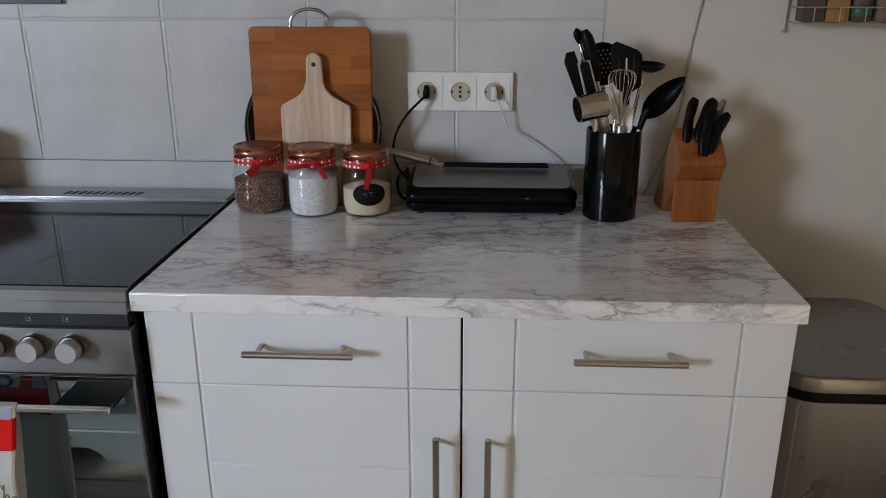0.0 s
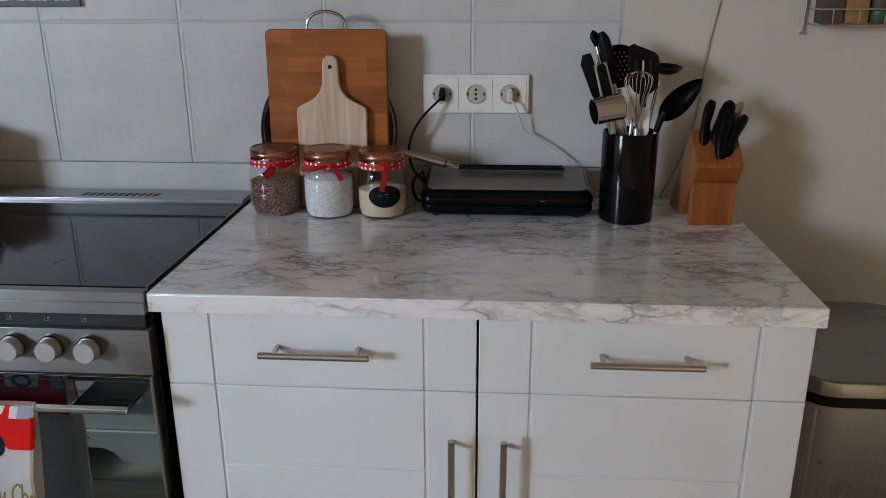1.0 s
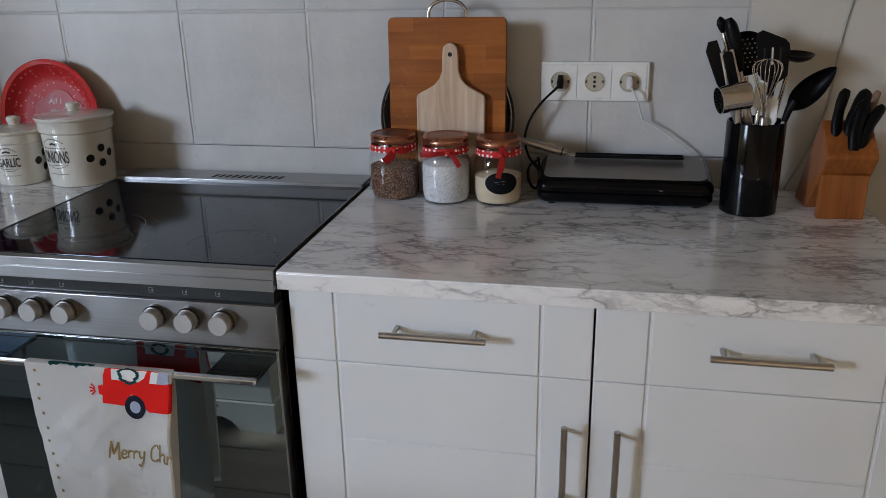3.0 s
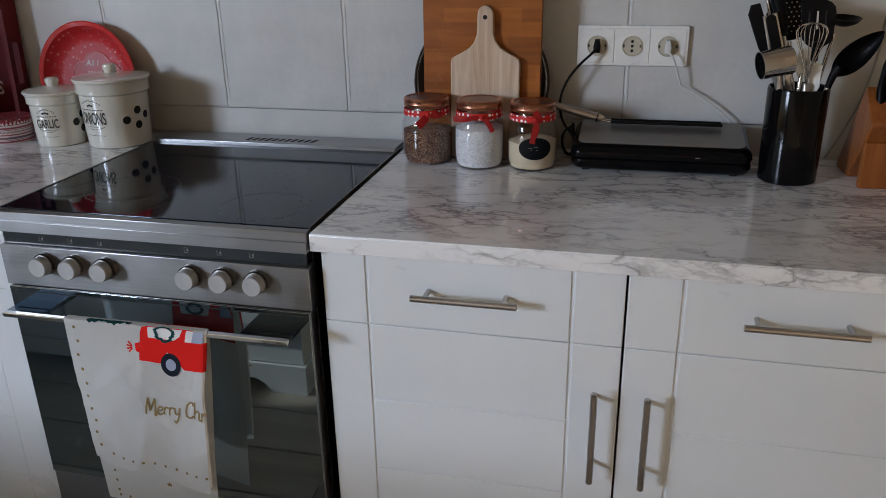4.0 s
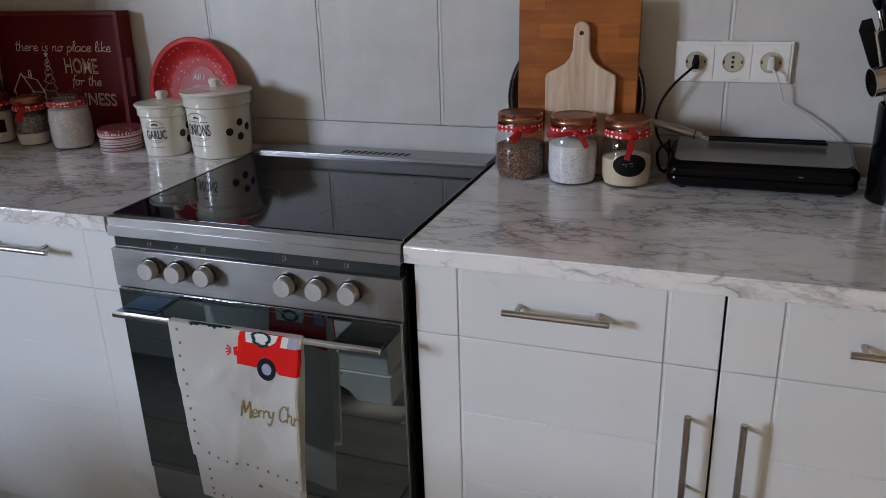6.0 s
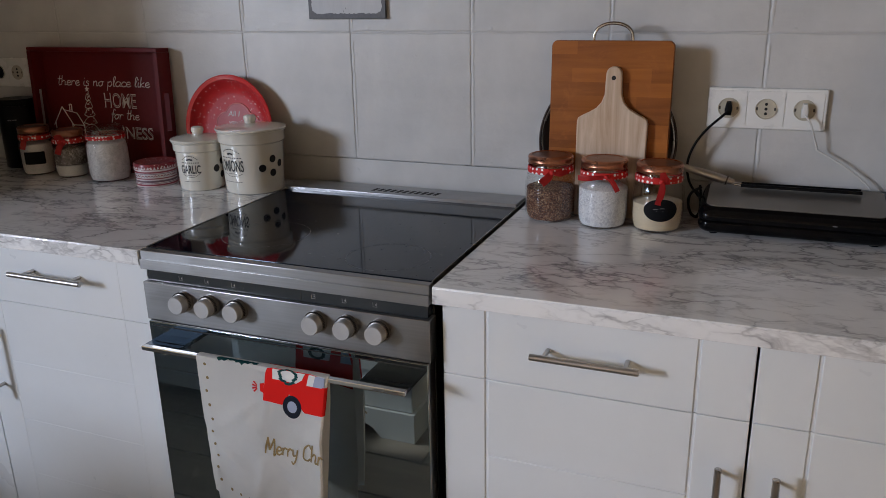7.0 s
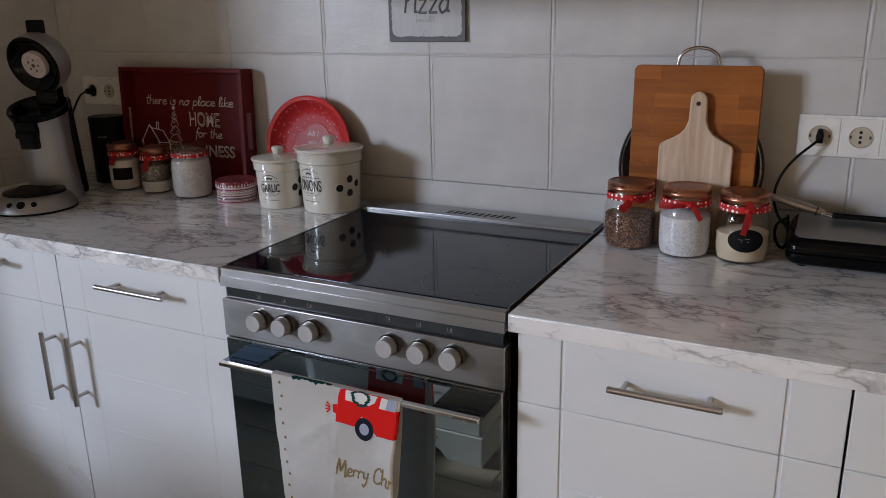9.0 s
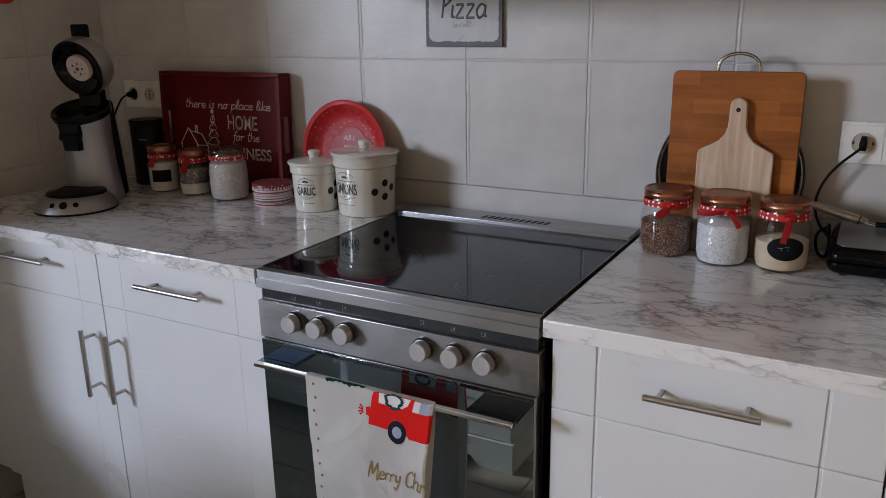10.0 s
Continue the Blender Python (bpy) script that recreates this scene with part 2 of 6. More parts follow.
M = dict(
    masonry=painted_masonry(),
    mortar=surface("painted_joint", (0.53, 0.52, 0.50), 0.5, vary=0.15, scale=20, bump=0.5, grain=60, dist=0.003),
    room_wall=surface("warm_wall_paint", (0.88, 0.78, 0.65), 0.7, vary=0.06, scale=3.5, grain=45, bump=0.1, dist=0.002),
    plaster=surface("smooth_plaster", (0.60, 0.57, 0.505), 0.55, vary=0.09, scale=3.5, grain=45, bump=0.18, dist=0.002),
    ceiling=surface("ceiling_paint", (0.90, 0.82, 0.71), 0.8, vary=0.05, scale=2),
    marble=marble_laminate(),
    lacquer=surface("white_lacquer", (0.775, 0.80, 0.812), 0.32, vary=0.05, scale=5, grain=90, bump=0.05, rough_vary=0.06),
    # unseen cabinet bodies, brown so that less light bounces onto the wall
    unit_wood=surface("brown_unit_board", (0.36, 0.26, 0.17), 0.5, vary=0.1, scale=4, stretch=(1, 8, 8)),
    carcass=surface("white_board", (0.72, 0.72, 0.70), 0.5, vary=0.06, scale=4),
    steel_x=brushed("brushed_steel", (0.345, 0.34, 0.335), 0.34, "x"),
    # same steel as the cooker's fronts; brighter copy for the lit top strip
    steel_lit_top=brushed("brushed_steel_strip", (0.43, 0.43, 0.435), 0.38, "x"),
    steel_z=brushed("brushed_steel_upright", (0.42, 0.415, 0.41), 0.30, "z"),
    polished=surface("polished_steel", (0.66, 0.64, 0.62), 0.16, 1.0, vary=0.08, scale=12, rough_vary=0.05),
    rail=surface("mirror_steel", (0.66, 0.65, 0.64), 0.06, 1.0, vary=0.06, scale=12, rough_vary=0.02),
    # the rail's mirror steel, with a dark room's reflection put into the base
    dimmed_steel=surface("dark_mirror_steel", (0.15, 0.17, 0.20), 0.05, 1.0, vary=0.10, scale=14, rough_vary=0.02),
    satin=surface("satin_steel", (0.52, 0.49, 0.46), 0.34, 1.0, vary=0.1, scale=14),
    knob=surface("knob_satin", (0.56, 0.56, 0.56), 0.42, 0.6, vary=0.1, scale=20),
    hob=dark_glass("black_hob_glass", (0.004, 0.006, 0.012), 0.16, 0.04, 1.35, (0.60, 0.82, 1.0)),
    oven=dark_glass("smoked_oven_glass", (0.010, 0.014, 0.015), 0.0, 0.010, 4.5, (0.77, 0.92, 1.0)),
    display=dark_glass("dark_display_strip", (0.028, 0.034, 0.038), 0.05, 0.12),
    ring=surface("hob_print", (0.12, 0.12, 0.12), 0.3, vary=0.2, scale=60),
    print_grey=surface("grey_print", (0.26, 0.26, 0.26), 0.5, vary=0.05),
    black=surface("black_plastic", (0.004, 0.004, 0.0045), 0.36, shine=0.16, vary=0.2, scale=12, grain=150, bump=0.03),
    gloss_black=surface("gloss_black", (0.003, 0.003, 0.0035), 0.10, shine=0.20, vary=0.2, scale=12, rough_vary=0.05),
    rubber=surface("black_rubber", (0.005, 0.005, 0.0055), 0.6, shine=0.15, vary=0.15),
    nylon=surface("black_nylon", (0.0035, 0.0035, 0.004), 0.42, shine=0.14, vary=0.2, scale=18),
    grey_panel=surface("grey_metal_panel", (0.195, 0.178, 0.16), 0.34, 0.5, vary=0.08, scale=8),
    silver=surface("silver_plastic", (0.40, 0.40, 0.405), 0.40, 0.75, vary=0.07, scale=9, grain=200, bump=0.03),
    white_plastic=surface("white_plastic", (0.78, 0.77, 0.73), 0.3, vary=0.04, scale=20),
    shaded_beige_plastic=surface("socket_insert", (0.50, 0.45, 0.35), 0.35, vary=0.06, scale=20),
    white_cord=surface("white_cord", (0.66, 0.64, 0.60), 0.5, vary=0.06),
    # white wall cable, its shade put into a greyer colour
    grey_cord=surface("dull_grey_cord", (0.36, 0.34, 0.305), 0.5, vary=0.1),
    # bin lid: the shaded wall's reflection is put into a darker base
    lid_steel=surface("smooth_lid_steel", (0.24, 0.23, 0.21), 0.26, 1.0, vary=0.08, scale=7, rough_vary=0.04),
    # dark fill for the shade in slots and holes; also print and joints
    hole=surface("dark_hole", (0.015, 0.013, 0.012), 0.8, vary=0.1),
    ceramic=surface("cream_glazed_ceramic", (0.68, 0.65, 0.565), 0.10, vary=0.05, scale=10, coat=0.5, rough_vary=0.03),
    ink=surface("black_ink", (0.03, 0.03, 0.032), 0.4, vary=0.1),
    glass=clear_glass("jar_glass", (0.99, 0.99, 0.988)),
    pane=clear_glass("window_glass"),
    copper=surface("copper_lid", (0.46, 0.205, 0.125), 0.30, 1.0, vary=0.18, scale=30),
    copper_disc=surface("copper_lid_insert", (0.30, 0.15, 0.10), 0.34, 0.7, vary=0.15, scale=30),
    ribbon=dotted("red_dotted_ribbon", (0.62, 0.022, 0.018), (0.90, 0.86, 0.82), 118.0, 0.30, 0.5, 0.30),
    red_cloth=surface("red_ribbon", (0.60, 0.02, 0.018), 0.5, vary=0.15, scale=80, grain=600, bump=0.1),
    seeds=grains("brown_seeds", (0.36, 0.165, 0.095), (0.14, 0.055, 0.035), (0.62, 0.38, 0.24), 400.0),
    salt=grains("white_flakes", (0.93, 0.93, 0.93), (0.84, 0.84, 0.85), (0.70, 0.70, 0.72), 330.0, 0.5),
    flour=surface("cream_flour", (0.72, 0.60, 0.42), 0.9, vary=0.12, scale=30, grain=300, bump=0.3),
    sugar=surface("white_flour", (0.88, 0.86, 0.82), 0.9, vary=0.10, scale=40, grain=300, bump=0.3),
    lumps=surface("lumpy_white_mix", (0.76, 0.74, 0.72), 0.85, vary=0.32, scale=45, grain=110, bump=0.7, dist=0.004),
    granola=grains("grey_brown_mix", (0.26, 0.22, 0.19), (0.17, 0.14, 0.12), (0.48, 0.44, 0.40), 260.0, 0.6),
    chalk=surface("black_chalk_label", (0.008, 0.008, 0.009), 0.6, shine=0.12, vary=0.2, scale=50),
    board=wood("oiled_beech", (0.36, 0.115, 0.020), (0.195, 0.052, 0.008), "x", 1.0, 0.42, per_piece=0.36),
    pale_wood=wood("pale_raw_beech", (0.71, 0.565, 0.43), (0.46, 0.305, 0.19), "z", 1.7, 0.6),
    block_wood=wood("knife_block_wood", (0.36, 0.115, 0.026), (0.20, 0.056, 0.012), "z", 1.6, 0.40),
    floor_wood=wood("grey_floor_board", (0.36, 0.33, 0.29), (0.24, 0.215, 0.185), "x", 0.5, 0.45, per_piece=0.3),
    tray_red=surface("dark_red_lacquered_wood", (0.135, 0.010, 0.0115), 0.48, shine=0.2, vary=0.15, scale=14, grain=200, bump=0.06),
    tray_ink=surface("white_print", (0.78, 0.73, 0.69), 0.6, vary=0.1, scale=200),
    plate_red=dotted("red_enamel_with_dots", (0.50, 0.022, 0.024), (0.80, 0.62, 0.58), 105.0, 0.16, 0.42),
    plate_rim=surface("red_enamel_rim", (0.56, 0.035, 0.035), 0.2, vary=0.08, coat=0.3),
    plate_line=surface("pale_red_line", (0.60, 0.13, 0.115), 0.4, vary=0.1),
    plate_pink=surface("light_red_print", (0.40, 0.030, 0.030), 0.5, vary=0.1),
    steel_rim=surface("tray_steel_edge", (0.55, 0.53, 0.50), 0.25, 1.0, vary=0.1),
    brown_dark=surface("dark_brown_enamel", (0.07, 0.05, 0.042), 0.35, vary=0.15, coat=0.2),
    linen=surface("off_white_linen", (0.90, 0.885, 0.85), 0.85, vary=0.05, scale=14, grain=34, bump=0.40, dist=0.004),
    gold=surface("gold_print", (0.34, 0.235, 0.095), 0.5, 0.2, vary=0.15, scale=200),
    car_red=surface("red_print", (0.76, 0.016, 0.012), 0.8, shine=0.12, vary=0.08, grain=700, bump=0.08),
    car_white=surface("white_window_print", (0.76, 0.75, 0.72), 0.8, vary=0.05),
    car_blue=surface("pale_blue_print", (0.36, 0.40, 0.52), 0.8, vary=0.08),
    navy=surface("navy_print", (0.014, 0.017, 0.028), 0.8, shine=0.12, vary=0.15),
    green=surface("dark_green_print", (0.010, 0.068, 0.068), 0.8, shine=0.12, vary=0.3, scale=90),
    sign_grey=surface("sign_dark_edge", (0.13, 0.13, 0.135), 0.6, vary=0.25, scale=40),
    sign_face=surface("sign_pale_face", (0.56, 0.56, 0.56), 0.6, vary=0.14, scale=16, stretch=(3, 1, 0.6)),
    window_frame=surface("window_paint", (0.78, 0.78, 0.76), 0.4, vary=0.04),
    chest=surface("grey_white_furniture_paint", (0.56, 0.60, 0.63), 0.45, vary=0.06, scale=6),
    spice_green=surface("green_spice_lid", (0.02, 0.12, 0.035), 0.4, vary=0.1),
    spice_brown=surface("ochre_spice", (0.36, 0.19, 0.06), 0.7, vary=0.2, scale=60),
    spice_dark=surface("dark_spice", (0.075, 0.06, 0.048), 0.6, vary=0.2, scale=60),
    spice_pink=surface("pale_pink_packet", (0.26, 0.165, 0.12), 0.6, vary=0.35, scale=70),
    tin_white=surface("tin_white", (0.66, 0.58, 0.57), 0.3, vary=0.05),
    tin_red=surface("tin_red", (0.29, 0.045, 0.065), 0.3, vary=0.1),
    tin_dots=dotted("tin_red_with_dots", (0.25, 0.03, 0.04), (0.66, 0.56, 0.54), 130.0, 0.20, 0.3),
    tin_grey=surface("tin_grey_print", (0.17, 0.10, 0.12), 0.35, vary=0.1),
)


# ---------------------------------------------------------------- shaping
def finish(bm, sharp=38):
    bm.normal_update()
    for f in bm.faces:
        near = [g.calc_area() for e in f.edges for g in e.link_faces if g is not f]
        f.smooth = not near or f.calc_area() < 6 * sum(near) / len(near)
    for e in bm.edges:
        e.smooth = len(e.link_faces) == 2 and e.calc_face_angle(0) < radians(sharp)
    return bm


def mesh_of(name, bm, material, sharp=38):
    finish(bm, sharp)
    me = bpy.data.meshes.new(name)
    bm.to_mesh(me)
    bm.free()
    me.materials.append(M[material])
    return me


def part(name, bm, material, parent=None, label="", at=None, sharp=38):
    ob = new(name, mesh_of(name, bm, material, sharp))
    ob.parent = parent
    if at is not None:
        ob.matrix_basis = at
    return tagged(ob, label) if label else ob


def thing(name, label, category, at, group="", kind=""):
    ob = new(name)
    ob.empty_display_size = 0.05
    ob.matrix_basis = at if isinstance(at, Matrix) else pose(*at)
    return tagged(ob, label, category, group, kind)


def put_box(bm, x0, x1, y0, y1, z0, z1, bevel=0.0, segs=2):
    m = Matrix.LocRotScale(((x0 + x1) / 2, (y0 + y1) / 2, (z0 + z1) / 2), None, (x1 - x0, y1 - y0, z1 - z0))
    made = bmesh.ops.create_cube(bm, size=1, matrix=m)["verts"]
    if bevel:
        bmesh.ops.bevel(bm, geom=list({e for v in made for e in v.link_edges}), offset=bevel, segments=segs, profile=0.5, affect="EDGES")
    return bm


def box(x0, x1, y0, y1, z0, z1, bevel=0.0, segs=2):
    return put_box(bmesh.new(), x0, x1, y0, y1, z0, z1, bevel, segs)


def put_lathe(bm, profile, segs=48, m=Matrix.Identity(4), squash=1.0):
    """Turns (radius, height) pairs round z; a radius of 0 closes to a point."""
    rings = []
    for r, z in profile:
        if r <= 1e-6:
            rings.append([bm.verts.new(m @ Vector((0, 0, z)))])
        else:
            rings.append([bm.verts.new(m @ Vector((r * math.cos(2 * math.pi * k / segs), squash * r * math.sin(2 * math.pi * k / segs), z))) for k in range(segs)])
    for a, b in zip(rings, rings[1:]):
        for k in range(segs):
            n = (k + 1) % segs
            if len(a) == 1 and len(b) == 1:
                continue
            if len(a) == 1:
                bm.faces.new((a[0], b[n], b[k]))
            elif len(b) == 1:
                bm.faces.new((a[k], a[n], b[0]))
            else:
                bm.faces.new((a[k], a[n], b[n], b[k]))
    return bm


def lathe(profile, segs=48, m=Matrix.Identity(4), squash=1.0):
    return put_lathe(bmesh.new(), profile, segs, m, squash)


def smooth_path(points, steps=8):
    """A Catmull-Rom line through the points."""
    pts = [Vector(p) for p in points]
    pts = [pts[0] * 2 - pts[1]] + pts + [pts[-1] * 2 - pts[-2]]
    out = []
    for a, b, c, d in zip(pts, pts[1:], pts[2:], pts[3:]):
        for k in range(steps):
            t = k / steps
            out.append(0.5 * ((2 * b) + (c - a) * t + (2 * a - 5 * b + 4 * c - d) * t * t + (3 * b - a - 3 * c + d) * t ** 3))
    return out + [pts[-2]]


def put_tube(bm, points, radius, segs=10, steps=8, closed=False, flat=1.0):
    pts = smooth_path(points, steps) if steps > 1 else [Vector(p) for p in points]
    radii = radius if isinstance(radius, (list, tuple)) else [radius, radius]
    rings, side = [], None
    for k, p in enumerate(pts):
        way = (pts[min(k + 1, len(pts) - 1)] - pts[max(k - 1, 0)]).normalized()
        side = way.orthogonal() if side is None else (side - way * side.dot(way))
        side.normalize()
        up = way.cross(side)
        f = k / max(1, len(pts) - 1) * (len(radii) - 1)
        i = min(int(f), len(radii) - 2)
        r = radii[i] + (radii[i + 1] - radii[i]) * (f - i)
        rings.append([bm.verts.new(p + side * (r * math.cos(2 * math.pi * j / segs)) + up * (flat * r * math.sin(2 * math.pi * j / segs))) for j in range(segs)])
    for a, b in zip(rings, rings[1:]):
        for j in range(segs):
            bm.faces.new((a[j], a[(j + 1) % segs], b[(j + 1) % segs], b[j]))
    if closed:
        for j in range(segs):
            bm.faces.new((rings[-1][j], rings[-1][(j + 1) % segs], rings[0][(j + 1) % segs], rings[0][j]))
    else:
        bm.faces.new(rings[0][::-1])
        bm.faces.new(rings[-1])
    return bm


def tube(points, radius, segs=10, steps=8, closed=False, flat=1.0):
    return put_tube(bmesh.new(), points, radius, segs, steps, closed, flat)


def slab(outline, y0, y1, bevel=0.0, segs=2):
    """An outline in x and z, given depth along y."""
    bm = bmesh.new()
    f = bm.faces.new([bm.verts.new((x, y0, z)) for x, z in outline])
    ext = bmesh.ops.extrude_face_region(bm, geom=[f])["geom"]
    bmesh.ops.translate(bm, verts=[g for g in ext if isinstance(g, bmesh.types.BMVert)], vec=(0, y1 - y0, 0))
    bmesh.ops.recalc_face_normals(bm, faces=bm.faces)
    if bevel:
        rim = [e for e in bm.edges if len(e.link_faces) == 2 and abs(e.verts[0].co.y - e.verts[1].co.y) < 1e-6]
        bmesh.ops.bevel(bm, geom=rim, offset=bevel, segments=segs, profile=0.5, affect="EDGES")
    return bm


def round_rect(x0, x1, z0, z1, r, n=6):
    out = []
    for cx, cz, a0 in ((x1 - r, z1 - r, 0), (x0 + r, z1 - r, 90), (x0 + r, z0 + r, 180), (x1 - r, z0 + r, 270)):
        out += [(cx + r * math.cos(radians(a0 + 90 * k / n)), cz + r * math.sin(radians(a0 + 90 * k / n))) for k in range(n + 1)]
    return out


def disc_outline(cx, cz, rx, rz=None, n=32):
    rz = rz or rx
    return [(cx + rx * math.cos(2 * math.pi * k / n), cz + rz * math.sin(2 * math.pi * k / n)) for k in range(n)]


def letters(text, size, shear=0.0, width=None, thick=0.0004, bold=0.0):
    """The text as a thin mesh in x and z, centred, facing -y."""
    cu = bpy.data.curves.new("letters", "FONT")
    cu.body, cu.size, cu.shear, cu.offset = text, size, shear, bold
    cu.align_x, cu.resolution_u = "CENTER", 4
    ob = bpy.data.objects.new("letters", cu)
    me = bpy.data.meshes.new_from_object(ob)
    bm = bmesh.new()
    bm.from_mesh(me)
    bpy.data.objects.remove(ob)
    bpy.data.meshes.remove(me)
    if bm.verts and width:
        xs = [v.co.x for v in bm.verts]
        k, mid = width / (max(xs) - min(xs)), (max(xs) + min(xs)) / 2
        for v in bm.verts:
            v.co.x = (v.co.x - mid) * k
    for v in bm.verts:
        v.co = Vector((v.co.x, 0, v.co.y))
    ext = bmesh.ops.extrude_face_region(bm, geom=list(bm.faces))["geom"]
    bmesh.ops.translate(bm, verts=[g for g in ext if isinstance(g, bmesh.types.BMVert)], vec=(0, -thick, 0))
    return bm


def moved(bm, m):
    bmesh.ops.transform(bm, matrix=m, verts=bm.verts)
    return bm


def bent(bm, fn):
    for v in bm.verts:
        v.co = Vector(fn(v.co))
    return bm


def fine(bm, size=0.006):
    """Splits a flat drawing finely enough to be bent."""
    bmesh.ops.triangulate(bm, faces=bm.faces)
    for _ in range(4):
        bmesh.ops.subdivide_edges(bm, edges=[e for e in bm.edges if e.calc_length() > size], cuts=1)
        bmesh.ops.triangulate(bm, faces=bm.faces)
    return bm


def wrap(r, lift=0.0006):
    """Lays an x-z drawing round an upright cylinder, facing -y; r may depend on z."""
    def fn(c):
        rr = (r(c.z) if callable(r) else r) + lift - c.y
        a = c.x / (r(c.z) if callable(r) else r)
        return (rr * math.sin(a), -rr * math.cos(a), c.z)
    return fn


# single-stroke letters: x-height 1, ascenders 2, descenders below 0
GLYPH = {}
GLYPH["a"] = (0.95, [[(0.75, 0.9), (0.35, 1.0), (0.05, 0.5), (0.3, 0.0), (0.7, 0.3), (0.78, 0.95), (0.78, 0.2), (1.0, 0.1)]])
GLYPH["b"] = (0.80, [[(0.1, 2.0), (0.1, 0.0), (0.5, 0.0), (0.7, 0.5), (0.4, 0.9), (0.1, 0.6)]])
GLYPH["c"] = (0.75, [[(0.7, 0.85), (0.35, 1.0), (0.05, 0.5), (0.35, 0.0), (0.75, 0.2)]])
GLYPH["e"] = (0.75, [[(0.05, 0.45), (0.6, 0.6), (0.5, 1.0), (0.15, 0.85), (0.08, 0.3), (0.4, 0.0), (0.8, 0.25)]])
GLYPH["f"] = (0.62, [[(0.78, 1.8), (0.5, 2.0), (0.35, 1.5), (0.3, 0.0), (0.22, -0.7)], [(0.05, 1.0), (0.7, 1.05)]])
GLYPH["h"] = (0.92, [[(0.1, 2.0), (0.1, 0.0)], [(0.1, 0.6), (0.4, 1.0), (0.65, 0.8), (0.66, 0.1), (0.92, 0.12)]])
GLYPH["i"] = (0.42, [[(0.15, 1.0), (0.15, 0.15), (0.42, 0.1)], [(0.14, 1.42), (0.17, 1.55)]])
GLYPH["k"] = (0.78, [[(0.1, 2.0), (0.1, 0.0)], [(0.65, 1.0), (0.12, 0.45), (0.75, 0.05)]])
GLYPH["l"] = (0.45, [[(0.1, 0.3), (0.4, 1.6), (0.3, 2.0), (0.12, 1.6), (0.15, 0.2), (0.45, 0.1)]])
GLYPH["n"] = (0.90, [[(0.1, 1.0), (0.1, 0.0)], [(0.1, 0.6), (0.4, 1.0), (0.62, 0.8), (0.64, 0.1), (0.9, 0.12)]])
GLYPH["o"] = (0.88, [[(0.4, 1.0), (0.05, 0.6), (0.25, 0.0), (0.65, 0.3), (0.6, 0.85), (0.35, 1.0), (0.9, 0.9)]])
GLYPH["p"] = (0.85, [[(0.1, 1.0), (0.1, -0.9)], [(0.1, 0.7), (0.5, 1.0), (0.75, 0.5), (0.45, 0.0), (0.1, 0.2)]])
GLYPH["r"] = (0.68, [[(0.1, 1.0), (0.12, 0.0)], [(0.12, 0.6), (0.35, 1.0), (0.65, 0.85)]])
GLYPH["s"] = (0.65, [[(0.55, 0.9), (0.25, 1.0), (0.15, 0.7), (0.5, 0.4), (0.4, 0.02), (0.05, 0.1)]])
GLYPH["t"] = (0.62, [[(0.3, 1.9), (0.25, 0.2), (0.6, 0.05)], [(0.0, 1.25), (0.65, 1.3)]])
GLYPH["y"] = (0.78, [[(0.08, 1.0), (0.2, 0.2), (0.55, 0.3)], [(0.65, 1.0), (0.55, -0.3), (0.25, -0.9), (0.02, -0.6)]])
GLYPH["z"] = (0.95, [[(0.05, 1.0), (0.72, 1.02)], [(0.72, 1.02), (0.1, 0.0)], [(0.1, 0.0), (0.85, 0.02)]])
GLYPH["C"] = (1.05, [[(1.0, 1.5), (0.7, 1.9), (0.15, 1.3), (0.2, 0.2), (0.7, 0.0), (1.0, 0.3)]])
GLYPH["M"] = (1.30, [[(0.0, 0.0), (0.22, 1.9)], [(0.22, 1.9), (0.52, 0.5)], [(0.52, 0.5), (0.98, 1.9)], [(0.98, 1.9), (1.12, 0.0), (1.3, 0.1)]])
GLYPH["P"] = (0.90, [[(0.15, 0.0), (0.2, 1.8)], [(0.0, 1.6), (0.6, 1.9), (0.85, 1.4), (0.25, 0.9)]])
GLYPH[" "] = (0.55, [])


def script(text, x_height, width, pen, slant=0.15):
    """Handwriting in x and z, centred on x, facing -y."""
    bm, x = bmesh.new(), 0.0
    runs = []
    for ch in text:
        adv, strokes = GLYPH[ch]
        runs += [[(x + a + slant * b, b) for a, b in st] for st in strokes]
        x += adv
    k = width / x
    for st in runs:
        put_tube(bm, [((a - x / 2) * k, 0.0, b * x_height) for a, b in st], pen, 6, 4 if len(st) > 2 else 1, False, 1.0)
    for v in bm.verts:
        v.co.y *= 0.25
    return bm


# ---------------------------------------------------------------- structure
def structure(name, bm, material, label, category, sharp=38):
    return tagged(part(name, bm, material, None, label, sharp=sharp), category=category, kind="structure")


ROWS_Z = (0.966, 1.272, 1.580, 1.888, 2.196, 2.5)
COLS_X = (-1.74, -1.68, -1.375, -1.068, -0.761, -0.455, -0.149, 0.163, 0.475, 0.782)

floor = structure("floor", box(WEST, EAST, SOUTH, 0, -0.10, -0.016), "hole", "dark gap under grey wooden floor boards", "floor")
wall_north = structure("wall_north", put_box(box(WEST - 0.4, EAST + 0.2, 0.0003, 0.0125, 0.967, TOP), WEST - 0.4, EAST + 0.2, 0.0125, 0.22, -0.1, TOP), "mortar", "white-painted block wall with recessed joints", "wall")
wall_plaster = structure("wall_plaster", box(0.7855, EAST, -0.0020, 0.0002, 0.9675, TOP), "plaster", "smooth off-white plastered stretch of wall", "wall")
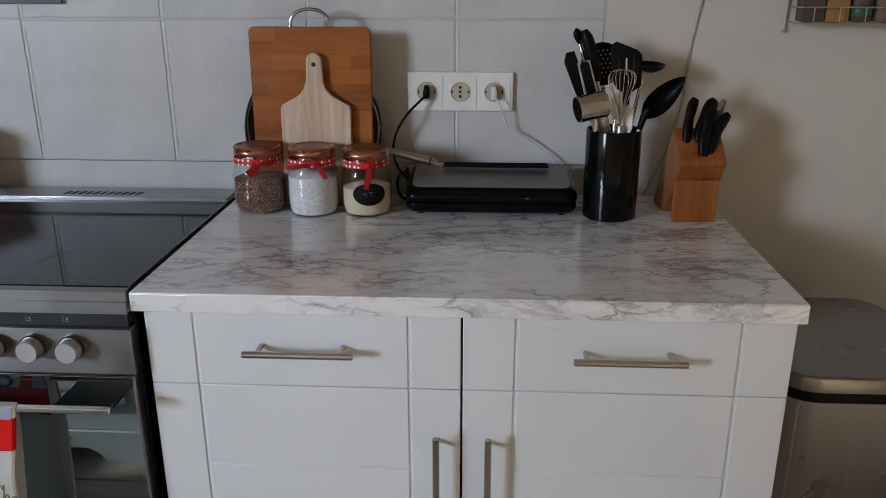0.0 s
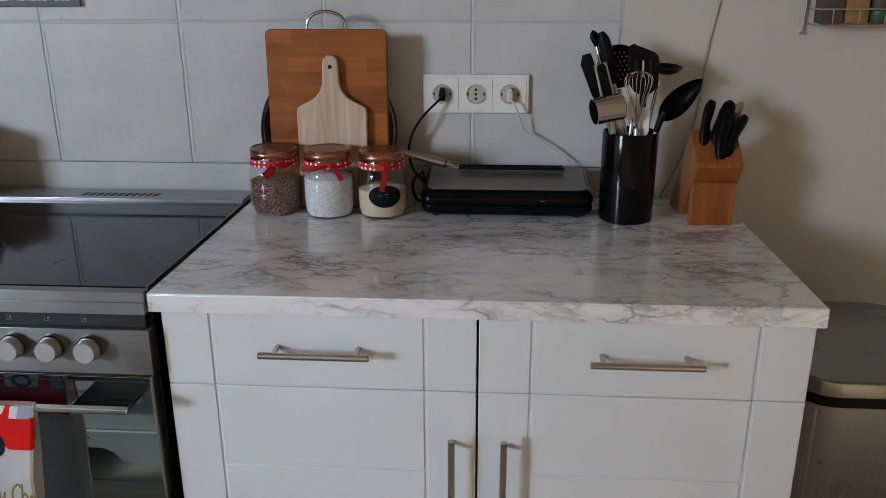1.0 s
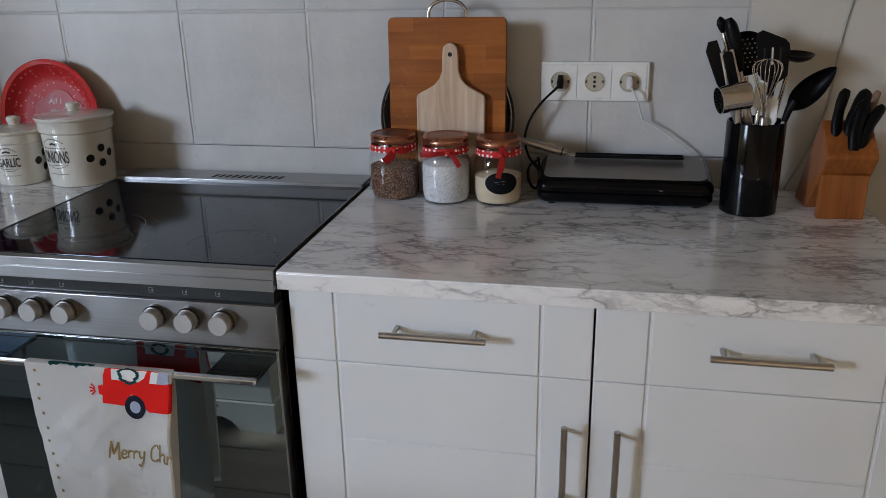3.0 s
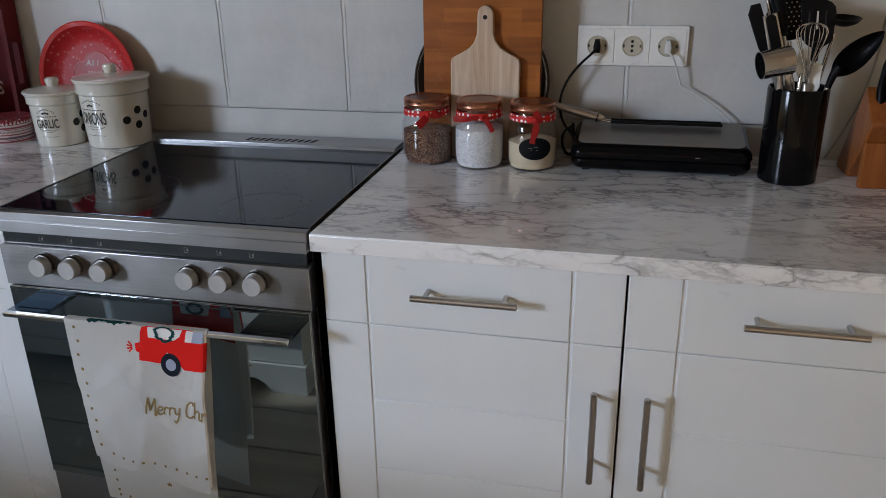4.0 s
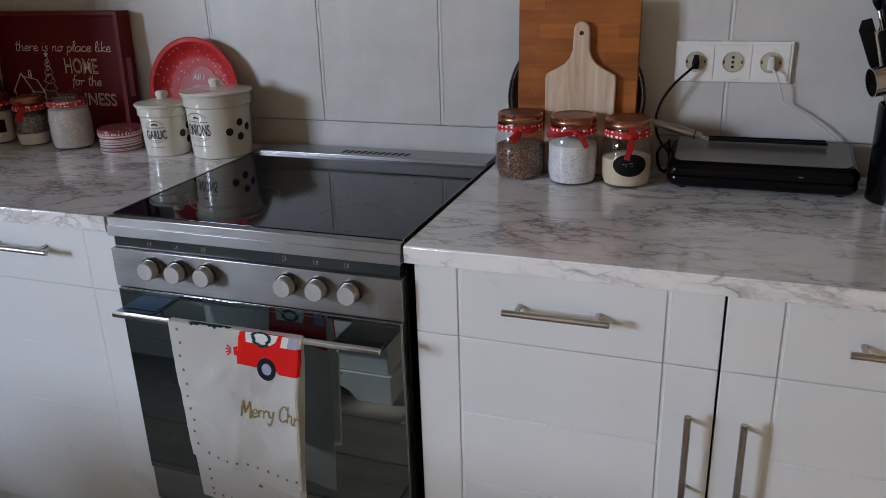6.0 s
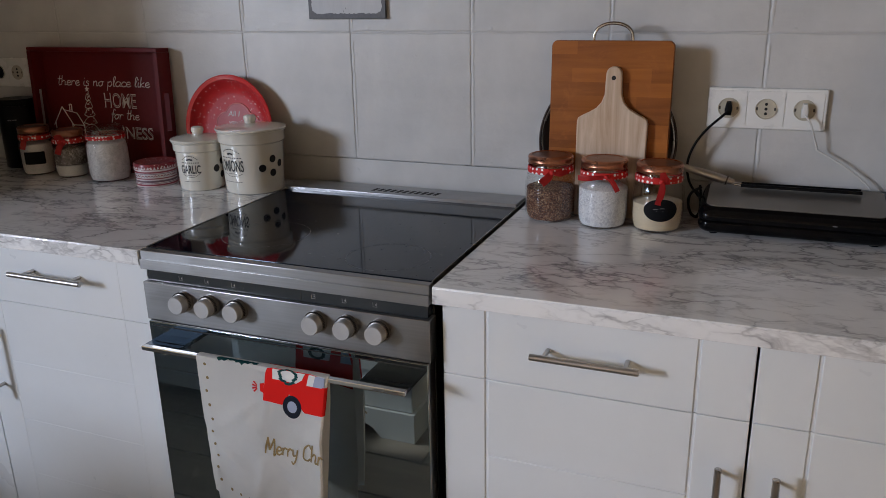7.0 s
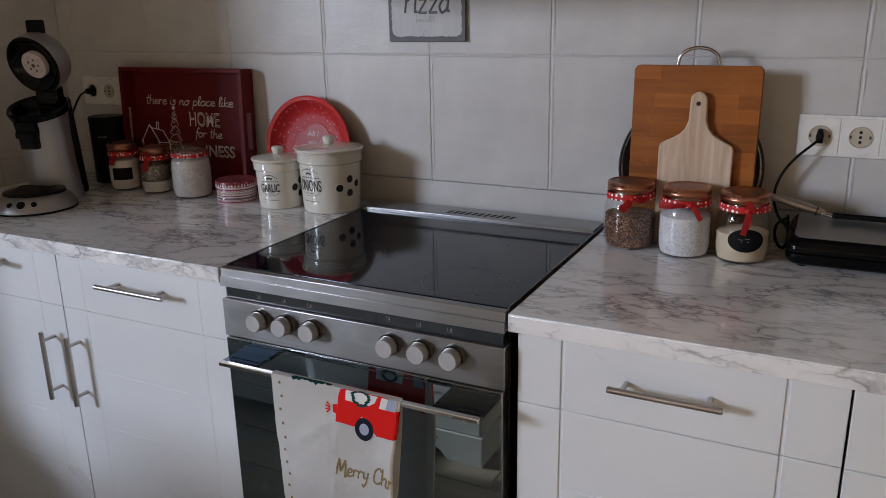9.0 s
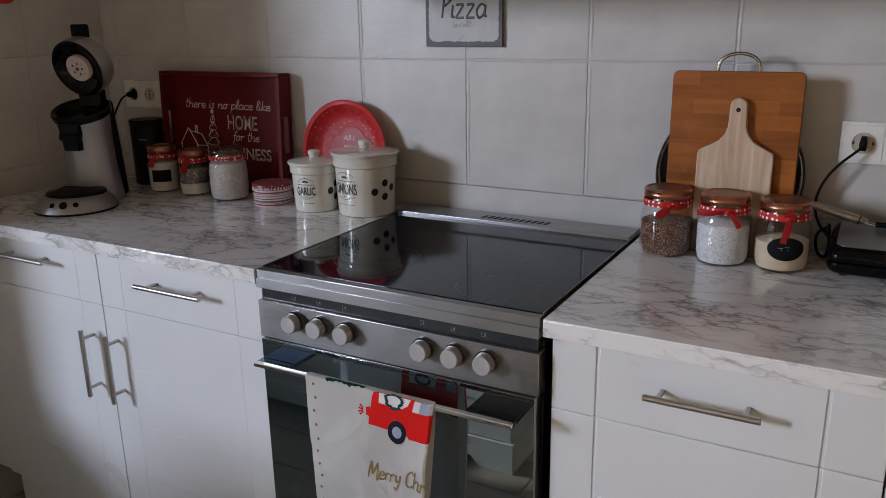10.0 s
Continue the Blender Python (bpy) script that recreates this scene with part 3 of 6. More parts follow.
wall_plaster_low = structure("wall_plaster_low", box(0.7855, EAST, -0.0020, 0.0124, 0.0, 0.9674), "plaster", "smooth off-white plastered foot of the wall", "wall")
wall_band = structure("wall_band", box(WEST, 0.7845, 0.0065, 0.0124, 0.0, 0.9640, 0.0015), "masonry", "white-painted low band set back under the block wall", "wall")

bm = bmesh.new()
put_box(bm, WEST - 0.22, WEST - 0.0015, WIN_Y1, 0.0015, -0.1, TOP)
put_box(bm, WEST - 0.22, WEST - 0.0015, SOUTH, WIN_Y0, -0.1, TOP)
put_box(bm, WEST - 0.22, WEST - 0.0015, WIN_Y0, WIN_Y1, -0.1, WIN_Z0)
put_box(bm, WEST - 0.22, WEST - 0.0015, WIN_Y0, WIN_Y1, WIN_Z1, TOP)
wall_west = structure("wall_west", bm, "mortar", "white-painted block wall with a window opening", "wall")
# unseen sides and ceiling close the room; tint and distance set for warm bounce
wall_east = structure("wall_east", box(EAST, EAST + 0.2, SOUTH - 0.2, 0.0015, -0.1, TOP), "room_wall", "plain unseen wall, tinted warm for bounced light", "wall")
wall_south = structure("wall_south", box(WEST - 0.4, EAST, SOUTH - 0.2, SOUTH, -0.1, TOP), "room_wall", "plain unseen wall, tinted warm for bounced light", "wall")
ceiling = structure("ceiling", box(WEST - 0.4, EAST + 0.2, SOUTH - 0.2, 0.22, TOP, TOP + 0.15), "ceiling", "plain unseen ceiling, tinted warm for bounced light", "ceiling")


def casement():
    w = thing("window_1", "white-framed casement window with clear panes", "window", (WEST - 0.185, 0, 0), kind="structure")
    y0, y1, z0, z1 = WIN_Y0, WIN_Y1, WIN_Z0, WIN_Z1
    bm = bmesh.new()
    for a in ((y0, y0 + 0.05, z0, z1), (y1 - 0.05, y1, z0, z1), (y0 + 0.05, y1 - 0.05, z0, z0 + 0.05), (y0 + 0.05, y1 - 0.05, z1 - 0.05, z1)):
        put_box(bm, -0.035, 0.02, *a, 0.004)
    part("window_frame", bm, "window_frame", w)
    part("pane", box(-0.012, -0.006, y0 + 0.045, y1 - 0.045, z0 + 0.045, z1 - 0.045), "pane", w).visible_shadow = False
    part("window_sill", box(0.022, 0.20, y0 + 0.002, y1 - 0.002, z0 + 0.001, z0 + 0.02, 0.004), "window_frame", w)


casement()


# ---------------------------------------------------------------- kitchen units
def worktop(x0, x1, label):
    t = thing("worktop", label, "worktop", (x0, -0.62, 0.8685), "worktops")
    part("slab", box(0, x1 - x0, 0.0012, 0.6155, 0, 0.0315, 0.0018, 3), "marble", t)
    part("edge_band", box(0.0005, x1 - x0 - 0.0005, -0.0002, 0.0014, 0.0012, 0.0290, 0.0006), "marble", t)
    return t


worktop(0.0, 1.018, "white marble-patterned laminate worktop with grey veins")
worktop(-1.738, -0.611, "white marble-patterned laminate worktop beside the cooker")


def bar_handle(parent, length, upright, at):
    """A bar on two posts; at is its middle, on the door's face."""
    r, gap = 0.0056, 0.034
    bm = bmesh.new()
    along = Vector((0, 0, 1)) if upright else Vector((1, 0, 0))
    prof = [(0, -length / 2), (r - 0.0008, -length / 2), (r, -length / 2 + 0.0008), (r, length / 2 - 0.0008), (r - 0.0008, length / 2), (0, length / 2)]
    turn = Matrix.Identity(4) if upright else Matrix.Rotation(radians(90), 4, "Y")
    put_lathe(bm, prof, 16, Matrix.Translation((0, -gap, 0)) @ turn)
    h = part("handle", bm, "satin", parent, "brushed steel bar handle", Matrix.Translation(at))
    for s in (-0.064, 0.064):
        part("handle_post", lathe([(0, 0), (0.0042, 0), (0.0042, gap - 0.003), (0, gap - 0.003)], 12, Matrix.Translation(along * s) @ Matrix.Rotation(radians(90), 4, "X")), "satin", h)
    return h


def front(unit, name, w, z0, z1, planks, sl, sr, deep=True):
    """A door or drawer front with two stiles and a field of boards, its face at y = -0.038, parted by rounded grooves."""
    back, gap, g, soft = (-0.0356, 0.0024, 0.0019, 0.0018) if deep else (-0.0375, 0.0008, 0.0008, 0.0006)
    f = part(name, box(0.0015, w - 0.0015, back, -0.016, z0, z1, 0.001), "lacquer", unit)
    for x0, x1 in ((0.0015, sl - gap), (w - sr + gap, w - 0.0015)):
        part("stile", box(x0, x1, -0.038, back + 0.0009 if deep else -0.0365, z0, z1, soft, 3), "lacquer", f)
    step = (z1 - z0) / planks
    for k in range(planks):
        part("board", box(sl + gap, w - sr - gap, -0.038, back + 0.0009 if deep else -0.0365, z0 + k * step + (g if k else 0), z0 + (k + 1) * step - (g if k < planks - 1 else 0), soft, 3), "lacquer", f)
    return f


def base_unit(x0, w, label, drawer_handle, door_handle_x, handle_z, sl=0.0765, sr=0.0765):
    u = thing("base_cabinet", label, "cabinet", (x0, -0.56, 0.0), "base cabinets")
    bm = bmesh.new()
    for a in ((0.001, 0.017, 0, 0.545), (w - 0.017, w - 0.001, 0, 0.545), (0.017, w - 0.017, 0.53, 0.545)):
        put_box(bm, a[0], a[1], a[2] - 0.015, a[3], 0.15, 0.8680)
    put_box(bm, 0.017, w - 0.017, -0.015, 0.53, 0.15, 0.168)
    put_box(bm, 0.017, w - 0.017, -0.015, 0.53, 0.845, 0.8680)
    part("body", bm, "carcass", u)
    part("plinth", box(0.001, w - 0.001, -0.0145, 0.002, 0.0, 0.1495, 0.001), "lacquer", u)
    d = front(u, "drawer_front", w, 0.7357, 0.8650, 1, sl, sr, x0 > 0)
    bar_handle(d, drawer_handle[1], False, (drawer_handle[0], -0.038, handle_z))
    d = front(u, "door", w, 0.152, 0.7347, 4, sl, sr, x0 > 0)
    bar_handle(d, 0.172, True, (door_handle_x, -0.038, 0.581 if x0 > 0 else 0.589))
    return u


base_unit(0.008, 0.5, "white lacquered base cabinet with grooved drawer and door", (0.249, 0.172), 0.461, 0.806, 0.0795, 0.0820)
base_unit(0.5085, 0.506, "white lacquered base cabinet at the end of the run", (0.2545, 0.170), 0.043, 0.805, 0.0840, 0.0805)
base_unit(-1.1135, 0.5, "white lacquered base cabinet beside the cooker", (0.256, 0.196), 0.0365, 0.816)
base_unit(-1.6145, 0.5, "white lacquered base cabinet near the corner", (0.25, 0.196), 0.4525, 0.826)
part_filler = tagged(part("corner_filler", box(-1.738, -1.616, -0.594, -0.576, 0.155, 0.868, 0.001), "lacquer", None, "white filler strip closing the corner"), category="trim", kind="structure")


# ---------------------------------------------------------------- cooker
def cooker():
    w, top = 0.602, 0.902
    c = thing("cooker", "freestanding stainless steel cooker with black glass hob", "cooker", (-0.6075, -0.60, 0.0))
    part("body", box(0.003, w - 0.003, 0.012, 0.575, 0.02, 0.864, 0.002), "gloss_black", c, "black enamelled cooker sides")
    for x in (0.05, w - 0.05):
        for y in (0.06, 0.5):
            part("foot", lathe([(0, 0), (0.02, 0), (0.02, 0.012), (0.012, 0.021), (0, 0.021)], 16, Matrix.Translation((x, y, 0))), "black", c)
    # hob plate: steel edge, glass, vented strip
    edge = slab([(0, 0.866), (0, top - 0.001), (w, top - 0.001), (w, 0.866)], -0.018, 0.0, 0.002)
    trim = part("hob_trim", edge, "steel_x", c, "brushed steel front edge of the hob")
    part("trim_step", box(0.0, w, -0.0215, -0.0185, 0.864, 0.884, 0.0005), "steel_x", trim)
    hob = part("hob_glass", box(0.003, w - 0.003, 0.0005, 0.496, 0.8645, top, 0.0012), "hob", c, "black ceramic glass hob plate")
    for x0, x1 in ((0.0, 0.0025), (w - 0.0025, w)):
        part("side_trim", box(x0, x1, 0.0005, 0.578, 0.866, top + 0.0012), "steel_x", hob)
    for cx, cy, r in ((0.4755, 0.094, 0.078), (0.178, 0.147, 0.088)):
        bm = bmesh.new()
        for rr in (r,):
            put_lathe(bm, [(rr - 0.0004, top + 0.0002), (rr + 0.0004, top + 0.0002), (rr + 0.0004, top + 0.00005)], 64, Matrix.Translation((cx, cy, 0)))
        part("cooking_zone", bm, "ring", hob)
    vent = part("vent_strip", box(0.004, w - 0.004, 0.4965, 0.578, 0.866, top + 0.007, 0.0009), "steel_lit_top", c, "brushed steel strip with vent slots")
    # dark patches on the strip stand in for the slots' shade
    for k in range(11):
        x = 0.229 + 0.0160 * k
        part("slot", slab_flat([(x, 0.5165), (x + 0.0088, 0.5165), (x + 0.0138, 0.5410), (x + 0.005, 0.5410)], top + 0.0068, top + 0.0074), "hole", vent)
    # control panel
    part("display_strip", box(0.006, w - 0.006, -0.011, 0.0115, 0.838, 0.8636, 0.001), "display", c, "dark glass strip above the knobs")
    for x, kind in ((0.085, 0), (0.145, 0), (0.205, 0), (0.375, 1), (0.437, 0), (0.497, 0)):
        bm = bmesh.new()
        for a in ((x - 0.004, x + 0.004, 0.8545, 0.8551), (x - 0.004, x + 0.004, 0.8460, 0.8466), (x - 0.004, x - 0.0034, 0.8466, 0.8545), (x + 0.0034, x + 0.004, 0.8466, 0.8545)):
            if kind or a[0] > x - 0.005 and a[2] < 0.85:
                put_box(bm, a[0], a[1], -0.0114, -0.011, a[2], a[3])
        put_box(bm, x + 0.001, x + 0.003, -0.0114, -0.011, 0.849, 0.852)
        part("symbol", bm, "print_grey", c)
    part("panel_split", box(0.349, 0.3505, -0.0114, -0.0109, 0.8385, 0.863), "hole", c)
    panel = part("control_panel", box(0.0, w, -0.020, 0.0115, 0.7595, 0.8375, 0.0014), "steel_x", c, "brushed steel control panel")
    back = Matrix.Rotation(radians(90), 4, "X")
    for x in (0.0955, 0.1550, 0.2180, 0.3850, 0.4475, 0.5095):
        at = Matrix.Translation((x, -0.020, 0.8085))
        k = part("knob", lathe([(0, 0.0285), (0.0162, 0.0285), (0.0172, 0.0268), (0.0176, 0.024), (0.0180, 0.010), (0.0180, 0.0075)], 40, back), "knob", panel, "satin metal control knob", at)
        part("knob_ring", lathe([(0.0179, 0.0135), (0.0192, 0.013), (0.0205, 0.002), (0.0207, 0)], 40, back), "grey_panel", k)
        bm = bmesh.new()
        for n in range(26):
            a = math.pi * (-0.1 + 1.2 * n / 25)
            put_box(bm, 0.0198 * math.cos(a) - 0.0008, 0.0198 * math.cos(a) + 0.0008, -0.0125, -0.0075, 0.0198 * math.sin(a) - 0.0008, 0.0198 * math.sin(a) + 0.0008)
        part("dial_print", bm, "hole", k)
    # oven door
    door = part("oven_door", box(0.002, w - 0.004, -0.018, 0.011, 0.262, 0.7565, 0.002), "steel_x", c, "oven door with smoked glass")
    part("door_glass", box(0.003, w - 0.005, -0.0215, -0.0185, 0.343, 0.756, 0.0008), "oven", door)
    part("inner_gasket", box(0.012, w - 0.012, -0.0222, -0.0216, 0.7475, 0.7495), "hole", door)
    part("lower_drawer", box(0.002, w - 0.004, -0.018, 0.011, 0.085, 0.256, 0.002), "steel_x", c, "brushed steel drawer under the oven")
    part("plinth", box(0.02, w - 0.02, 0.03, 0.045, 0.012, 0.083), "gloss_black", c)
    # handle: a flat rail with wide end plates
    outer, z, z1 = (0.030, 0.580, -0.080, -0.0216), 0.7225, 0.7315
    bm = bmesh.new()
    put_box(bm, outer[0], outer[1], -0.080, -0.0685, z, z1, 0.0018)
    rail = part("door_handle", bm, "rail", door, "flat polished steel door handle")
    for x0, x1 in ((outer[0], 0.108), (0.488, outer[1])):
        part("end_plate", box(x0 + 0.0005, x1, -0.0687, -0.0216, z + 0.001, z1 - 0.0005, 0.0005), "dimmed_steel", rail, "polished end plate, darkened for its dark reflection")
    return c


def slab_flat(outline, z0, z1):
    bm = bmesh.new()
    f = bm.faces.new([bm.verts.new((x, y, z0)) for x, y in outline])
    ext = bmesh.ops.extrude_face_region(bm, geom=[f])["geom"]
    bmesh.ops.translate(bm, verts=[g for g in ext if isinstance(g, bmesh.types.BMVert)], vec=(0, 0, z1 - z0))
    bmesh.ops.recalc_face_normals(bm, faces=bm.faces)
    return bm


cooker()


# ---------------------------------------------------------------- sideboard opposite
def sideboard():
    s = thing("sideboard", "grey-white painted sideboard with bracket feet", "sideboard", (-1.70, -2.02, 0.0))
    w, d, h = 1.26, 0.52, 0.74
    part("body", box(0.01, w - 0.01, 0.01, d - 0.012, 0.10, h - 0.03, 0.003), "chest", s)
    part("top", box(-0.005, w + 0.005, 0.0, d + 0.005, h - 0.03, h, 0.005), "chest", s)
    foot = [(0, 0), (0.12, 0), (0.145, 0.03), (0.175, 0.045), (w - 0.175, 0.045), (w - 0.145, 0.03), (w - 0.12, 0), (w, 0), (w, 0.10), (0, 0.10)]
    part("front_skirt", slab(foot, d - 0.012, d, 0.001), "chest", s)
    part("side_skirt", box(w - 0.012, w, 0.0, d - 0.0125, 0.0, 0.10, 0.001), "chest", s)
    part("side_skirt", box(0, 0.012, 0.0, d - 0.0125, 0.0, 0.10, 0.001), "chest", s)
    for k in range(3):
        x0 = 0.03 + k * 0.402
        dr = part("drawer_front", box(x0, x0 + 0.39, d - 0.0118, d + 0.008, 0.20, h - 0.06, 0.003), "chest", s)
        part("drawer_panel", box(x0 + 0.03, x0 + 0.36, d + 0.0082, d + 0.013, 0.24, h - 0.10, 0.003), "chest", dr)


sideboard()


# ---------------------------------------------------------------- unseen wall cabinets, added above the worktop to shade the wall
def wall_unit(x0, w, label):
    u = thing("wall_cabinet", label, "cabinet", (x0, -0.335, 1.456), "wall cabinets")
    part("body", box(0.001, w - 0.001, 0.0, 0.330, 0.0, 0.62, 0.001), "unit_wood", u)
    d = part("door", box(0.0015, w - 0.0015, -0.020, -0.001, 0.002, 0.618, 0.001), "lacquer", u)
    for a, b in ((0.0015, 0.075), (w - 0.075, w - 0.0015)):
        part("stile", box(a, b, -0.0218, -0.0196, 0.002, 0.618, 0.0011), "lacquer", d)
    bar_handle(d, 0.172, True, (0.045, -0.022, 0.13))


for k in range(2, 5):
    wall_unit(-1.735 + 0.501 * k, 0.5, "unseen white wall cabinet added to shade the wall's top")


# ---------------------------------------------------------------- tea towel on the oven handle
TOWEL_X, TOWEL_W = -0.448, 0.272
RAIL_Y, RAIL_Z = -0.6745, 0.733


def towel_point(u, s):
    """u across from 0 to 1; s down the front (positive) or down behind the rail (negative), in metres."""
    x = TOWEL_X + TOWEL_W * u
    d = abs(s)
    drop = max(0.0, d - 0.016)
    turn = min(d / 0.016, 1.0)
    side = -1 if s >= 0 else 1
    y = RAIL_Y + side * 0.0078 * math.sin(turn * math.pi / 2)
    z = RAIL_Z + 0.0016 * math.cos(turn * math.pi / 2) - drop
    if s >= 0:
        y += -0.006 * min(drop / 0.12, 1) - 0.016 * u * min(1, drop * 9) + 0.0030 * math.sin(u * 9.5 + 5 * drop) * min(1, drop * 9) + 0.0011 * math.sin(u * 21 - 31 * drop) * min(1, drop * 6) + 0.0009 * math.sin(u * 13 + 47 * drop) * min(1, drop * 6)
        x += 0.045 * drop * (1 - u) - 0.075 * drop * max(0.0, u - 0.3)
        z += 0.0025 * math.sin(u * 11 + drop * 30) * min(1, drop * 8)
    else:
        y += 0.004 * math.sin(u * 6 + 1) * min(1, drop * 6) - 0.018 * min(1, max(0, drop - 0.05) / 0.2)
        x += 0.050 * drop * (1 - u) - 0.055 * drop * u
    if s >= 0:
        # pressed-in creases and soft crumples
        for k, (cx, cd, ang, depth, wide) in enumerate(((0.30, 0.10, 0.9, 0.0042, 0.024), (0.62, 0.17, -0.7, 0.0036, 0.020), (0.45, 0.24, 0.3, 0.0040, 0.026), (0.15, 0.19, -1.1, 0.0034, 0.018), (0.80, 0.25, 1.2, 0.0030, 0.016), (0.55, 0.07, 0.15, 0.0022, 0.016))):
            p, q = (u - cx) * TOWEL_W, drop - cd
            across, along = p * math.cos(ang) + q * math.sin(ang), q * math.cos(ang) - p * math.sin(ang)
            y -= depth * max(0.0, 1 - abs(across) / wide) ** 1.5 * math.exp(-(along / 0.07) ** 2) * min(1, drop * 12)
        y += 0.0007 * math.sin(140 * drop + 20 * u) * math.sin(31 * u + 60 * drop) * min(1, drop * 10)
    return Vector((x, y, z))


def towel_print(bm, parent, name, material, lift=0.0007):
    """Lays an x-z drawing (x from the towel's edge, z down from the rail) onto the front."""
    for _ in range(3):
        bmesh.ops.subdivide_edges(bm, edges=[e for e in bm.edges if e.calc_length() > 0.009], cuts=1)
        bmesh.ops.triangulate(bm, faces=bm.faces)
    def fn(c):
        u, s = c.x / TOWEL_W, -c.z
        p = towel_point(u, s)
        n = (towel_point(u + 0.01, s) - p).cross(towel_point(u, s + 0.002) - p).normalized()
        n = n if n.y < 0 else -n
        return p + n * (lift - c.y)
    return part(name, bent(bm, fn), material, parent)


def flat_shape(outline):
    bm = bmesh.new()
    bm.faces.new([bm.verts.new((x, 0, z)) for x, z in outline])
    bmesh.ops.triangulate(bm, faces=bm.faces)
    return bm


def tea_towel():
    t = thing("tea_towel", "off-white linen tea towel with red car print, hung over oven handle", "towel", (0, 0, 0))
    bm = bmesh.new()
    nu, rows = 40, []
    def lengths(u):
        return 0.300 + 0.030 * u + 0.006 * math.sin(u * 9), 0.395 + 0.030 * u
    for k in range(97):
        row = []
        for i in range(nu + 1):
            u = i / nu
            f, b = lengths(u)
            s = -b + (f + b) * k / 96
            row.append(bm.verts.new(towel_point(u, s)))
        rows.append(row)
    for a, b in zip(rows, rows[1:]):
        for i in range(nu):
            bm.faces.new((a[i], a[i + 1], b[i + 1], b[i]))
    bmesh.ops.solidify(bm, geom=list(bm.faces), thickness=0.0012)
    cloth = part("cloth", bm, "linen", t)
    # folded side edge
    fold = bmesh.new()
    rr = []
    for k in range(25):
        s = 0.004 + (0.318 - 0.004) * k / 24
        p, q = towel_point(1.0, s), towel_point(0.90, s)
        rr.append([fold.verts.new(p + Vector(o)) for o in ((0, -0.0006, 0), (0.003, 0.002, 0), (0.002, 0.006, 0), (-0.002, 0.0075, 0))] + [fold.verts.new(q + Vector((0, 0.0085, 0)))])
    for a, b in zip(rr, rr[1:]):
        for i in range(4):
            fold.faces.new((a[i], a[i + 1], b[i + 1], b[i]))
    edge = part("folded_edge", fold, "linen", t)
    wrapped, rr = bmesh.new(), []
    for k in range(9):
        p = towel_point(1.0, 0.033 + 0.051 * k / 8)
        rr.append([wrapped.verts.new(p + Vector(o)) for o in ((-0.004, -0.0016, 0), (0.0003, -0.0014, 0), (0.0036, 0.0016, 0), (0.0027, 0.0062, 0))])
    for a, b in zip(rr, rr[1:]):
        for i in range(3):
            wrapped.faces.new((a[i], a[i + 1], b[i + 1], b[i]))
    part("car_print", wrapped, "car_red", edge)
    # car
    body = [(0.140, -0.080), (0.144, -0.030), (0.148, -0.018), (0.158, -0.012), (0.240, -0.012), (0.262, -0.020), (0.2715, -0.036), (0.2715, -0.088), (0.232, -0.088), (0.223, -0.072), (0.212, -0.060), (0.197, -0.060), (0.187, -0.070), (0.182, -0.082)]
    def shaped(points):
        """The car's outline, drawn a little narrower towards the folded edge."""
        return flat_shape([(TOWEL_W - (TOWEL_W - x) * 0.95, z + 0.003) for x, z in points])

    towel_print(shaped(body), cloth, "car_print", "car_red", 0.0006)
    towel_print(shaped([(0.160, -0.037), (0.160, -0.016), (0.230, -0.016), (0.224, -0.030), (0.212, -0.038)]), cloth, "car_window_print", "car_white", 0.0009)
    towel_print(shaped([(0.238, -0.016), (0.258, -0.018), (0.252, -0.038), (0.234, -0.038)]), cloth, "car_window_print", "car_white", 0.0009)
    towel_print(shaped([(0.2515, -0.018), (0.2710, -0.020), (0.2710, -0.038), (0.2475, -0.038)]), cloth, "windscreen_print", "car_blue", 0.0010)
    towel_print(shaped(disc_outline(0.2040, -0.082, 0.0205)), cloth, "tyre_print", "navy", 0.0011)
    towel_print(shaped(disc_outline(0.2040, -0.082, 0.0105)), cloth, "hub_print", "car_blue", 0.0013)
    towel_print(shaped([(0.132, -0.050), (0.142, -0.047), (0.142, -0.066), (0.133, -0.064)]), cloth, "tail_lamp_print", "car_red", 0.0008)
    for a in (140, 168, 196, 222):
        c, s = math.cos(radians(a)), math.sin(radians(a))
        x, z = 0.129 + 0.004 * c, -0.057 + 0.004 * s
        towel_print(shaped([(x - s * 0.0012, z + c * 0.0012), (x + 0.011 * c - s * 0.0016, z + 0.011 * s + c * 0.0016), (x + 0.011 * c + s * 0.0016, z + 0.011 * s - c * 0.0016), (x + s * 0.0012, z - c * 0.0012)]), cloth, "light_ray_print", "car_red")
    for k in range(22):
        a = 2 * math.pi * k / 22
        r = 0.0145 + random.uniform(-0.0022, 0.0022)
        x, z = 0.193 + r * 1.15 * math.cos(a), -0.026 + r * 0.95 * math.sin(a)
        towel_print(shaped(disc_outline(x, z, 0.0042, 0.0026, 7)), cloth, "wreath_leaf_print", "green", 0.0012 + 0.00002 * k)
    branch = []
    for k in range(15):
        x = 0.045 + 0.0062 * k
        branch.append((x, -0.0085 - (0.0065 if k % 2 else 0.0) - 0.0045 * math.sin(k * 0.9)))
    towel_print(flat_shape([(0.045, 0.002)] + branch + [(0.134, 0.002)]), cloth, "branch_print", "green", 0.0006)
    # the half behind the rail carries the same print towards the door
    def behind(outline, name, material, lift):
        bm = fine(flat_shape(outline), 0.009)
        part(name, bent(bm, lambda c: towel_point(c.x / TOWEL_W, c.z) + Vector((0, lift, 0))), material, cloth)
